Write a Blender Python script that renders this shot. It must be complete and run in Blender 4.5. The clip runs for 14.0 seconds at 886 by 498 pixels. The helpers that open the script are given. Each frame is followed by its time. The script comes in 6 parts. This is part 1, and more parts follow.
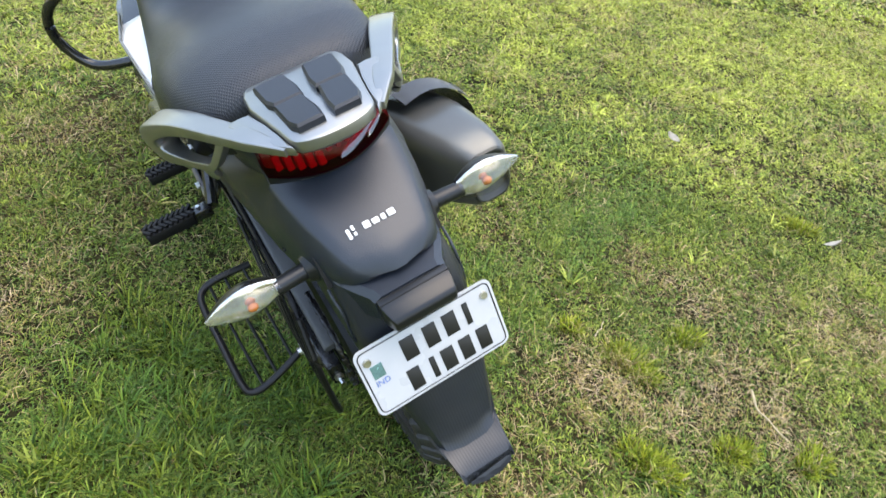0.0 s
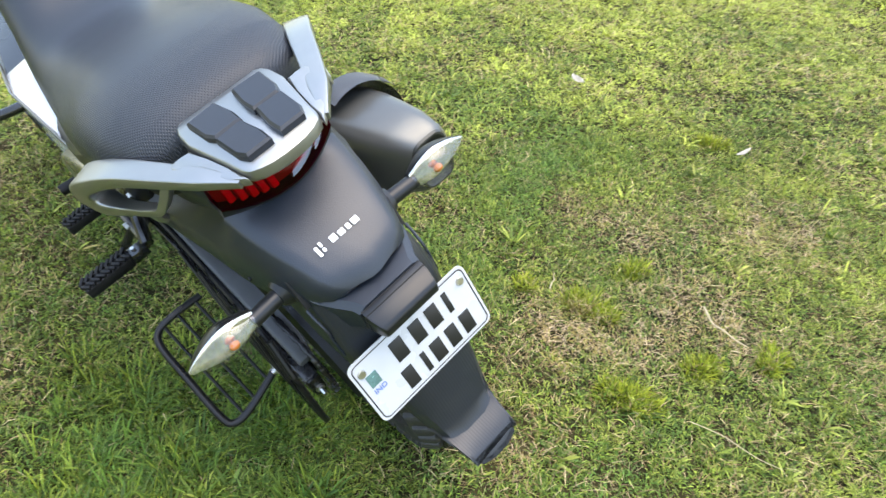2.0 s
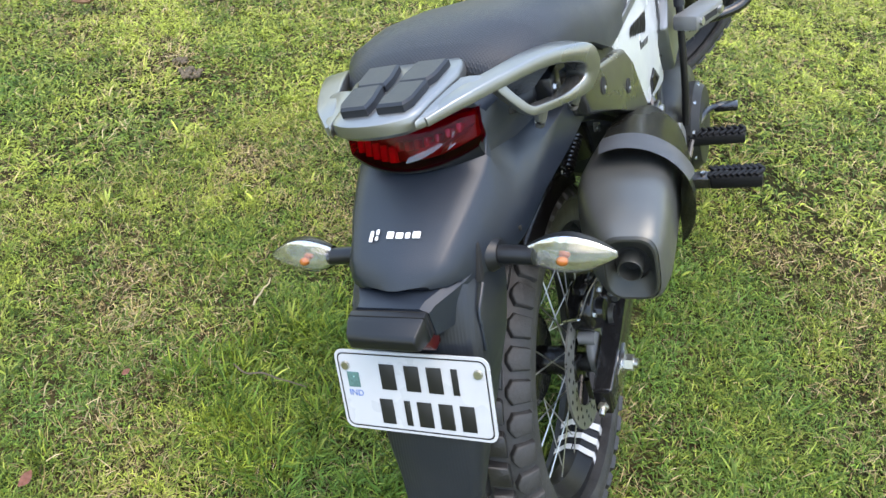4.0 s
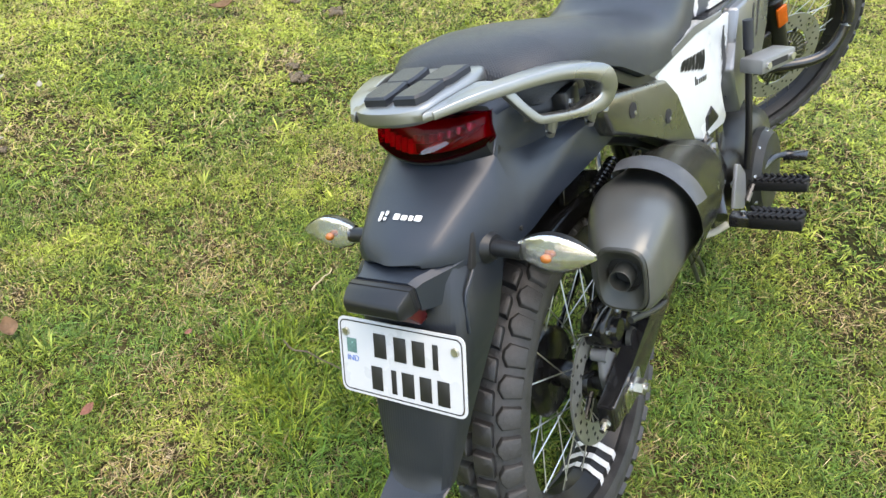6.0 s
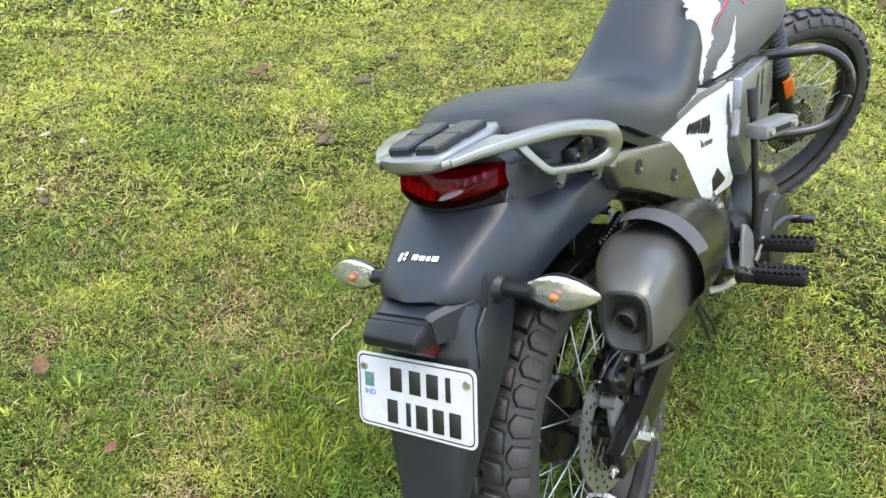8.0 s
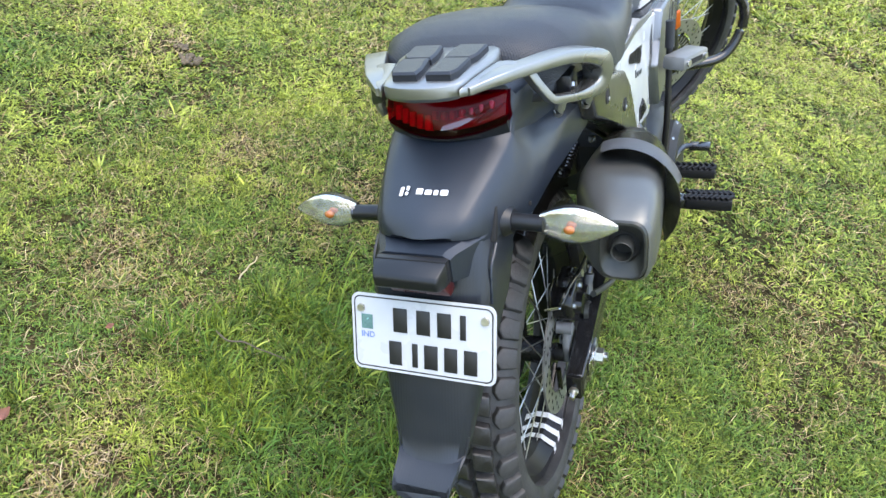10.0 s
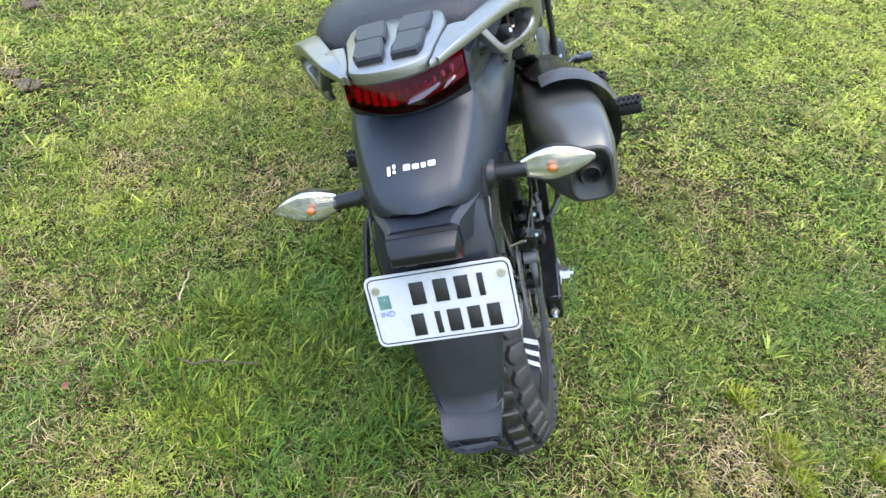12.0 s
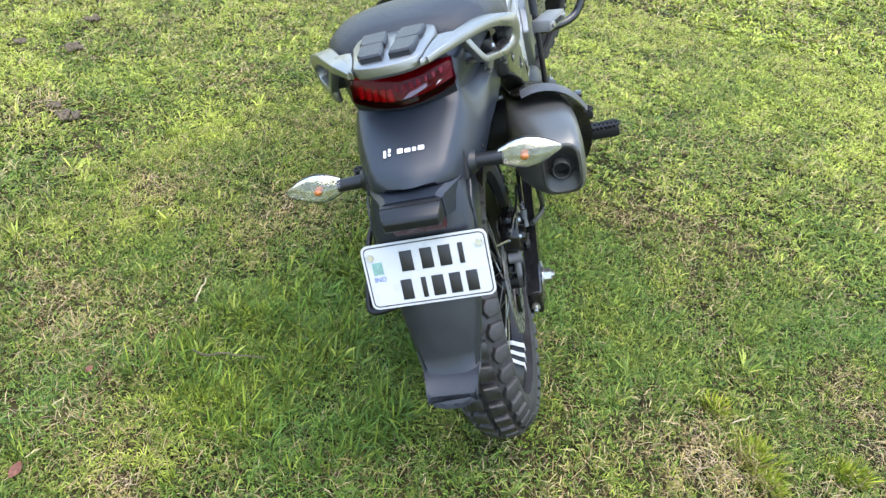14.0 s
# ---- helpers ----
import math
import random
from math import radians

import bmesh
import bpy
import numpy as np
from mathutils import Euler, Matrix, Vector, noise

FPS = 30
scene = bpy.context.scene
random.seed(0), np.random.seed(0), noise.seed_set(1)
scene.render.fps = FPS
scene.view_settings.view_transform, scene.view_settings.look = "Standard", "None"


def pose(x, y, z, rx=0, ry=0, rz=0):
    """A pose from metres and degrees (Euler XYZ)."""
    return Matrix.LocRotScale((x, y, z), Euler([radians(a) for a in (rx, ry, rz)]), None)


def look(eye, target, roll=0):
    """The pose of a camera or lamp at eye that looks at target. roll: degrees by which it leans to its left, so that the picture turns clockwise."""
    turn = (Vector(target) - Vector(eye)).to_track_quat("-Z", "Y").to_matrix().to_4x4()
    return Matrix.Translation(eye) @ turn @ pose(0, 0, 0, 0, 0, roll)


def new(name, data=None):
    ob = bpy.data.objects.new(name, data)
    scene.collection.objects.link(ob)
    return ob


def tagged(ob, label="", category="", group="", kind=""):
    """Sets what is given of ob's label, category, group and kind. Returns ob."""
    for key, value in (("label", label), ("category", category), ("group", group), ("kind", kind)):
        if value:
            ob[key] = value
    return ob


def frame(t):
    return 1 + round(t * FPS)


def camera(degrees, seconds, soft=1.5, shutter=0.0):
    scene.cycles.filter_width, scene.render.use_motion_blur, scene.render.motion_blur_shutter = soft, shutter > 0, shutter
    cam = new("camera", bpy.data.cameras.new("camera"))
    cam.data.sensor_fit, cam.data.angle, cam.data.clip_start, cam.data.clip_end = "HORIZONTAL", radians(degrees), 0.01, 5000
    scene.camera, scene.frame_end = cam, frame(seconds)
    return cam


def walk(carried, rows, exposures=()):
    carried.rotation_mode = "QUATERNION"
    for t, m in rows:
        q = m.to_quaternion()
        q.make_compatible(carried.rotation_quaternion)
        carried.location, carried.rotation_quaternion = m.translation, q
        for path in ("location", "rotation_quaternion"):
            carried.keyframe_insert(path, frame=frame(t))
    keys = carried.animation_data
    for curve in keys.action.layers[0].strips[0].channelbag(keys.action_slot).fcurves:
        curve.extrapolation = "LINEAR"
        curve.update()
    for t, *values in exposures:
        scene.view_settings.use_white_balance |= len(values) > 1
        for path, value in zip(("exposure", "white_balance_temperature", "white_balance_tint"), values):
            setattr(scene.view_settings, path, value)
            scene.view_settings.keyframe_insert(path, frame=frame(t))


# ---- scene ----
cam = camera(64.6, 14.0, 1.5, 0.14)
PATH = [
    (0, (0.055, -0.009, 1.266), (0.191, 1.561, 0.034), 9.6),
    (0.5, (0.01, -0.097, 1.276), (0.251, 1.355, -0.078), 6.5),
    (1, (-0.117, -0.057, 1.293), (0.265, 1.317, -0.11), 5.7),
    (1.5, (-0.125, -0.032, 1.309), (0.313, 1.397, -0.021), 1.7),
    (1.7, (-0.105, 0.0, 1.299), (0.466, 1.414, 0.004), 6.8),
    (2, (-0.003, 0.017, 1.281), (0.352, 1.513, 0.002), 2.9),
    (2.2, (0.103, 0.015, 1.286), (0.255, 1.529, -0.012), -2.2),
    (2.4, (0.193, 0.052, 1.3), (0.314, 1.534, -0.038), 1.8),
    (2.5, (0.229, 0.037, 1.289), (0.276, 1.552, -0.016), -0.7),
    (3, (0.303, 0.146, 1.283), (0.128, 1.537, -0.144), 6.2),
    (3.2, (0.318, 0.195, 1.258), (-0.058, 1.545, -0.169), 10.3),
    (3.5, (0.355, 0.244, 1.264), (-0.41, 1.398, -0.179), 3.2),
    (3.7, (0.426, 0.288, 1.277), (-0.578, 1.333, -0.101), 1.6),
    (5.8, (0.651, 0.373, 1.3), (-0.671, 1.162, 0.023), 5.0),
    (6, (0.652, 0.372, 1.299), (-0.68, 1.127, 0.012), 3.3),
    (6.5, (0.656, 0.367, 1.303), (-0.69, 1.14, 0.04), 4.3),
    (7, (0.666, 0.356, 1.308), (-0.72, 1.141, 0.099), 4.7),
    (7.5, (0.691, 0.349, 1.312), (-0.758, 1.153, 0.191), 4.1),
    (8, (0.718, 0.344, 1.311), (-0.745, 1.095, 0.173), 3.2),
    (8.5, (0.784, 0.256, 1.322), (-0.589, 1.133, 0.162), 5.0),
    (9, (0.823, 0.175, 1.272), (-0.446, 1.104, 0.038), 10.9),
    (9.2, (0.784, 0.183, 1.267), (-0.471, 1.15, 0.046), 12.2),
    (11.3, (0.386, 0.094, 1.271), (-0.447, 1.336, -0.057), 10.1),
    (11.5, (0.387, 0.077, 1.279), (-0.48, 1.28, -0.062), 8.5),
    (12, (0.444, 0.043, 1.286), (-0.309, 1.347, -0.03), 6.7),
    (12.5, (0.559, -0.03, 1.295), (-0.258, 1.345, 0.094), 2.8),
    (13, (0.632, -0.081, 1.295), (-0.078, 1.415, 0.172), 4.1),
    (13.5, (0.608, -0.105, 1.279), (-0.231, 1.287, 0.113), 6.8),
    (14, (0.592, -0.098, 1.281), (-0.265, 1.272, 0.103), 6.9),
]
EXPOSURE = ((0, 2.46), (0.5, 2.60), (1.5, 2.76), (2.5, 2.52), (3.5, 2.42), (6, 2.55), (8.5, 2.55), (9.2, 2.62), (11.3, 2.54), (12.5, 2.62), (13, 2.68), (14, 2.60))
WHITE = (8250, 8000, 8250, 8150, 7900, 8900, 8700, 8100, 7600, 7600, 7600, 7600)
walk(cam, [(t, look(eye, target, roll)) for t, eye, target, roll in PATH], [(t, stops, kelvin, 10) for (t, stops), kelvin in zip(EXPOSURE, WHITE)])

# ---- world, sun ----
world = bpy.data.worlds.new("overcast_sky")
scene.world = world
world.use_nodes = True
wn, wl = world.node_tree.nodes, world.node_tree.links
sky = wn.new("ShaderNodeTexSky")
sky.sky_type, sky.sun_disc = "NISHITA", False
sky.sun_elevation, sky.sun_rotation = radians(78), radians(105)
sky.air_density, sky.dust_density, sky.ozone_density = 1.0, 0.6, 0.6
wn["Background"].inputs["Strength"].default_value = 0.15
# an overcast vault: three times as bright overhead as at the horizon
where, up, rise, veil = wn.new("ShaderNodeTexCoord"), wn.new("ShaderNodeSeparateXYZ"), wn.new("ShaderNodeMapRange"), wn.new("ShaderNodeVectorMath")
rise.inputs["To Min"].default_value, rise.inputs["To Max"].default_value = 0.45, 1.35
veil.operation = "SCALE"
wl.new(where.outputs["Generated"], up.inputs[0]), wl.new(up.outputs["Z"], rise.inputs["Value"])
wl.new(sky.outputs["Color"], veil.inputs[0]), wl.new(rise.outputs["Result"], veil.inputs["Scale"])
wl.new(veil.outputs["Vector"], wn["Background"].inputs["Color"])
sun_data = bpy.data.lights.new("sun", "SUN")
sun_data.energy, sun_data.angle, sun_data.color = 0.5, radians(60), (1.0, 0.97, 0.93)
sun = new("sun", sun_data)
sun.matrix_world = look((1.20, 0.68, 5.87), (0.0, 1.0, 0.0))


# ---- materials ----
def material(name, colour, rough=0.5, metal=0.0, vary=0.15, scale=30.0, bump=0.0, bump_scale=200.0, coat=0.0, spec=0.5,
             rough_vary=0.1, dust=0.0, dust_colour=(0.30, 0.27, 0.22)):
    """A surface with colour change at two scales, uneven gloss, fine relief and some dust."""
    m = bpy.data.materials.new(name)
    m.use_nodes = True
    n, l = m.node_tree.nodes, m.node_tree.links
    b = n["Principled BSDF"]
    b.inputs["Metallic"].default_value = metal
    b.inputs["Coat Weight"].default_value = coat
    b.inputs["Coat Roughness"].default_value = 0.08
    b.inputs["Specular IOR Level"].default_value = spec
    co = n.new("ShaderNodeTexCoord")
    big, small = n.new("ShaderNodeTexNoise"), n.new("ShaderNodeTexNoise")
    big.inputs["Scale"].default_value, small.inputs["Scale"].default_value = scale * 0.2, scale
    big.inputs["Detail"].default_value, small.inputs["Detail"].default_value = 3, 4
    for t in (big, small):
        l.new(co.outputs["Object"], t.inputs["Vector"])
    mixn = n.new("ShaderNodeMath")
    mixn.operation = "ADD"
    l.new(big.outputs["Fac"], mixn.inputs[0]), l.new(small.outputs["Fac"], mixn.inputs[1])
    mr = n.new("ShaderNodeMapRange")
    mr.inputs["From Min"].default_value, mr.inputs["From Max"].default_value = 0.6, 1.4
    mr.inputs["To Min"].default_value, mr.inputs["To Max"].default_value = 1 - vary, 1 + vary
    l.new(mixn.outputs[0], mr.inputs["Value"])
    mul = n.new("ShaderNodeVectorMath")
    mul.operation = "SCALE"
    mul.inputs[0].default_value = colour
    l.new(mr.outputs["Result"], mul.inputs["Scale"])
    out = mul.outputs["Vector"]
    if dust:
        dn = n.new("ShaderNodeTexNoise")
        dn.inputs["Scale"].default_value, dn.inputs["Detail"].default_value = 14, 6
        l.new(co.outputs["Object"], dn.inputs["Vector"])
        dr = n.new("ShaderNodeMapRange")
        dr.inputs["From Min"].default_value, dr.inputs["From Max"].default_value = 0.42, 0.72
        dr.inputs["To Min"].default_value, dr.inputs["To Max"].default_value = 0.0, dust
        l.new(dn.outputs["Fac"], dr.inputs["Value"])
        dm = n.new("ShaderNodeMix")
        dm.data_type = "RGBA"
        l.new(dr.outputs["Result"], dm.inputs["Factor"])
        l.new(out, dm.inputs["A"])
        dm.inputs["B"].default_value = (*dust_colour, 1)
        out = dm.outputs["Result"]
    l.new(out, b.inputs["Base Color"])
    rr = n.new("ShaderNodeMapRange")
    rr.inputs["To Min"].default_value, rr.inputs["To Max"].default_value = max(rough - rough_vary, 0.02), min(rough + rough_vary, 1)
    rr.inputs["From Min"].default_value, rr.inputs["From Max"].default_value = 0.3, 0.7
    l.new(big.outputs["Fac"], rr.inputs["Value"]), l.new(rr.outputs["Result"], b.inputs["Roughness"])
    if bump:
        bn = n.new("ShaderNodeTexNoise")
        bn.inputs["Scale"].default_value, bn.inputs["Detail"].default_value = bump_scale, 3
        l.new(co.outputs["Object"], bn.inputs["Vector"])
        bu = n.new("ShaderNodeBump")
        bu.inputs["Strength"].default_value, bu.inputs["Distance"].default_value = bump, 0.001
        l.new(bn.outputs["Fac"], bu.inputs["Height"]), l.new(bu.outputs["Normal"], b.inputs["Normal"])
    return m


PLASTIC = material("textured_black_plastic", (0.0100, 0.0145, 0.0225), 0.34, spec=0.55, bump=0.3, bump_scale=700, scale=20, dust=0.012, dust_colour=(0.22, 0.24, 0.27))
PLASTIC_SMOOTH = material("satin_black_plastic", (0.008, 0.009, 0.011), 0.33, spec=0.4, bump=0.08, bump_scale=500, scale=20, dust=0.012)
RUBBER = material("pad_rubber", (0.011, 0.013, 0.018), 0.36, bump=0.3, bump_scale=700)
TYRE = material("worn_tyre_rubber", (0.011, 0.011, 0.012), 0.42, bump=0.7, bump_scale=260, scale=160, vary=0.5, dust=0.12, dust_colour=(0.12, 0.115, 0.11))
TYRE_DUSTY = material("dusty_tyre_wall", (0.022, 0.022, 0.023), 0.58, bump=0.7, bump_scale=240, scale=140, vary=0.45, dust=0.35, dust_colour=(0.060, 0.058, 0.056))
SILVER = material("silver_paint", (0.30, 0.303, 0.296), 0.34, metal=0.9, vary=0.05, bump=0.05, bump_scale=900, scale=40)
STEEL = material("bare_steel", (0.55, 0.55, 0.54), 0.28, metal=1.0, vary=0.12, scale=80)
ZINC = material("zinc_bolt", (0.55, 0.53, 0.46), 0.35, metal=1.0, vary=0.15, scale=200)
CHROME_SPOKE = material("spoke_steel", (0.52, 0.51, 0.48), 0.36, metal=1.0, vary=0.1)
EXHAUST = material("grey_exhaust_paint", (0.115, 0.118, 0.113), 0.38, metal=0.5, vary=0.08, bump=0.05, bump_scale=800)
EXHAUST_END = material("grey_end_cap_paint", (0.034, 0.036, 0.033), 0.42, metal=0.3, vary=0.2, dust=0.05)
BAND_GREY = material("bluish_grey_band_paint", (0.15, 0.157, 0.17), 0.36, metal=0.2, vary=0.08)
LIGHT_SATIN = material("light_grey_satin_plastic", (0.17, 0.175, 0.175), 0.36, metal=0.35, vary=0.05, bump=0.05, bump_scale=800)
SHROUD_GREY = material("light_grey_metallic_paint", (0.24, 0.247, 0.255), 0.32, metal=0.75, vary=0.05, bump=0.03, bump_scale=900)
SATIN_GREY = material("satin_grey_paint", (0.165, 0.166, 0.152), 0.25, metal=0.85, vary=0.06, bump=0.03, bump_scale=900)
FRAME = material("gloss_black_frame", (0.010, 0.010, 0.011), 0.2, coat=0.4, dust=0.015)
RIM = material("black_rim_paint", (0.007, 0.007, 0.008), 0.32, spec=0.22, dust=0.02)
FRAME_MATT = material("matt_black_tube", (0.007, 0.007, 0.008), 0.34, spec=0.3, dust=0.012)
GREASE = material("greasy_black_metal", (0.007, 0.007, 0.008), 0.22, metal=0.1, vary=0.4, scale=90, bump=0.4, bump_scale=160, dust=0.02)
GUARD_PLATE = material("worn_black_guard_paint", (0.062, 0.066, 0.072), 0.42, vary=0.12, scale=60, dust=0.05)
HEEL_GREY = material("grey_alloy_paint", (0.16, 0.165, 0.17), 0.42, metal=0.3, vary=0.08)
ENGINE = material("engine_grey_alloy", (0.014, 0.015, 0.015), 0.40, metal=0.1, spec=0.35, vary=0.25, dust=0.03)
PEG_RUBBER = material("footrest_rubber", (0.006, 0.006, 0.007), 0.55, spec=0.25, bump=0.3, bump_scale=600)
DISC = material("brake_disc_steel", (0.34, 0.335, 0.315), 0.34, metal=0.8, vary=0.12, scale=120)
WHITE_PAINT = material("white_body_paint", (0.60, 0.625, 0.635), 0.22, vary=0.03, coat=0.5)
TANK_GREY = material("matt_grey_tank_paint", (0.11, 0.12, 0.135), 0.4, metal=0.25, vary=0.05)
RED_PAINT = material("red_decal", (0.52, 0.06, 0.085), 0.35, vary=0.05)
WHITE_DECAL = material("white_decal", (0.80, 0.80, 0.80), 0.35, vary=0.04)
GREY_DECAL = material("dark_grey_decal", (0.07, 0.075, 0.08), 0.4, vary=0.05)
BLACK_DECAL = material("black_decal", (0.012, 0.012, 0.013), 0.4, vary=0.05)
PLATE_WHITE = material("plate_white", (0.465, 0.475, 0.495), 0.3, vary=0.03, scale=60, dust=0.03)
PLATE_BLUE = material("plate_blue", (0.08, 0.16, 0.42), 0.35, vary=0.05)
HOLOGRAM = material("hologram_foil", (0.22, 0.42, 0.46), 0.22, metal=0.7, vary=0.5, scale=400)

# brighter red for the left cells: the lamp's internal reflection put into the colour
RED_CELL_GLINT = material("red_cell_glint", (0.46, 0.010, 0.080), 0.25, vary=0.3, scale=200)
RED_DARK = material("dark_red_housing", (0.05, 0.002, 0.003), 0.3, vary=0.3, scale=120)
RED_BODY = material("red_lamp_interior", (0.13, 0.003, 0.016), 0.3, vary=0.3, scale=120)
RED_CELL = material("red_cell", (0.30, 0.005, 0.035), 0.3, vary=0.3, scale=200)


def clear_cover(name, tint, gloss):
    """Thin clear plastic: mostly let through, partly mirrored."""
    m = bpy.data.materials.new(name)
    m.use_nodes = True
    n, l = m.node_tree.nodes, m.node_tree.links
    t, g, x = n.new("ShaderNodeBsdfTransparent"), n.new("ShaderNodeBsdfGlossy"), n.new("ShaderNodeMixShader")
    t.inputs["Color"].default_value = (*tint, 1)
    g.inputs["Roughness"].default_value = 0.03
    x.inputs["Fac"].default_value = gloss
    l.new(t.outputs[0], x.inputs[1]), l.new(g.outputs[0], x.inputs[2]), l.new(x.outputs[0], n["Material Output"].inputs["Surface"])
    return m


RED_LENS = clear_cover("red_lens", (0.66, 0.006, 0.11), 0.014)
FACET = clear_cover("lens_facet", (0.80, 0.05, 0.10), 0.14)
CLEAR_LENS = clear_cover("clear_lens", (0.93, 0.93, 0.93), 0.08)


def ribbed(name, base):
    """Black plastic with fine upright grooves moulded in."""
    m = material(name, base, 0.35, spec=0.48, scale=20, dust=0.02)
    n, l = m.node_tree.nodes, m.node_tree.links
    co, wave, bu = n.new("ShaderNodeTexCoord"), n.new("ShaderNodeTexWave"), n.new("ShaderNodeBump")
    wave.inputs["Scale"].default_value, wave.inputs["Distortion"].default_value = 75, 0.15
    bu.inputs["Strength"].default_value, bu.inputs["Distance"].default_value = 0.14, 0.0008
    l.new(co.outputs["Object"], wave.inputs["Vector"]), l.new(wave.outputs["Fac"], bu.inputs["Height"]), l.new(bu.outputs["Normal"], n["Principled BSDF"].inputs["Normal"])
    return m


PLASTIC_RIBBED = ribbed("ribbed_black_plastic", (0.0115, 0.0145, 0.0200))
REFLECTOR = material("faceted_reflector", (0.80, 0.80, 0.78), 0.14, metal=0.9, vary=0.35, scale=260, bump=1.0, bump_scale=110)
ORANGE = material("orange_bulb", (0.46, 0.13, 0.025), 0.25, vary=0.2, scale=200)
ORANGE_REFLEX = material("orange_reflex_lens", (0.48, 0.085, 0.010), 0.2, vary=0.15, scale=300)
IVORY = material("ivory_rubber", (0.30, 0.29, 0.24), 0.5, vary=0.1)
# soot in the pipe bore; elsewhere the shade of holes and slots, painted near-black
CAVITY = material("soot_and_hole_shade", (0.012, 0.012, 0.012), 0.8, metal=0.2)


def seat_material():
    """Dark vinyl: a pressed dot grid on the flanks and the rear, plain grain on the crown."""
    m = material("seat_vinyl", (0.0195, 0.0235, 0.0300), 0.42, spec=0.38, vary=0.08, scale=15)
    n, l = m.node_tree.nodes, m.node_tree.links
    b = n["Principled BSDF"]
    co, uv, turn = n.new("ShaderNodeTexCoord"), n.new("ShaderNodeUVMap"), n.new("ShaderNodeMapping")
    uv.uv_map = "cover"
    turn.inputs["Rotation"].default_value = (0, 0, radians(45))
    vor = n.new("ShaderNodeTexVoronoi")
    vor.voronoi_dimensions = "2D"
    vor.inputs["Scale"].default_value, vor.inputs["Randomness"].default_value = 320, 0
    grain = n.new("ShaderNodeTexNoise")
    grain.inputs["Scale"].default_value = 900
    l.new(uv.outputs["UV"], turn.inputs["Vector"]), l.new(turn.outputs["Vector"], vor.inputs["Vector"]), l.new(co.outputs["Object"], grain.inputs["Vector"])
    pit = n.new("ShaderNodeMapRange")
    pit.inputs["From Min"].default_value, pit.inputs["From Max"].default_value = 0.22, 0.42
    l.new(vor.outputs["Distance"], pit.inputs["Value"])
    sep = n.new("ShaderNodeSeparateXYZ")
    l.new(co.outputs["Object"], sep.inputs[0])
    ab = n.new("ShaderNodeMath")
    ab.operation = "ABSOLUTE"
    l.new(sep.outputs["X"], ab.inputs[0])

    def ramp(source, start, end):
        r = n.new("ShaderNodeMapRange")
        r.inputs["From Min"].default_value, r.inputs["From Max"].default_value = start, end
        l.new(source, r.inputs["Value"])
        return r.outputs["Result"]

    def joined(how, p, q):
        k = n.new("ShaderNodeMath")
        k.operation = how
        l.new(p, k.inputs[0]), l.new(q, k.inputs[1])
        return k.outputs[0]
    zone = joined("MAXIMUM", ramp(sep.outputs["Y"], 0.02, -0.03), joined("MULTIPLY", ramp(ab.outputs[0], 0.080, 0.105), ramp(sep.outputs["Y"], 0.26, 0.14)))
    dots = joined("MULTIPLY", pit.outputs["Result"], zone)
    add = n.new("ShaderNodeMath")
    add.operation = "MULTIPLY_ADD"
    add.inputs[1].default_value = 0.2
    l.new(grain.outputs["Fac"], add.inputs[0]), l.new(dots, add.inputs[2])
    bu = n.new("ShaderNodeBump")
    bu.inputs["Strength"].default_value, bu.inputs["Distance"].default_value = 0.45, 0.0013
    l.new(add.outputs[0], bu.inputs["Height"]), l.new(bu.outputs["Normal"], b.inputs["Normal"])
    return m


SEAT = seat_material()


# ---- ground and grass ----
GROUND_Z = -0.03


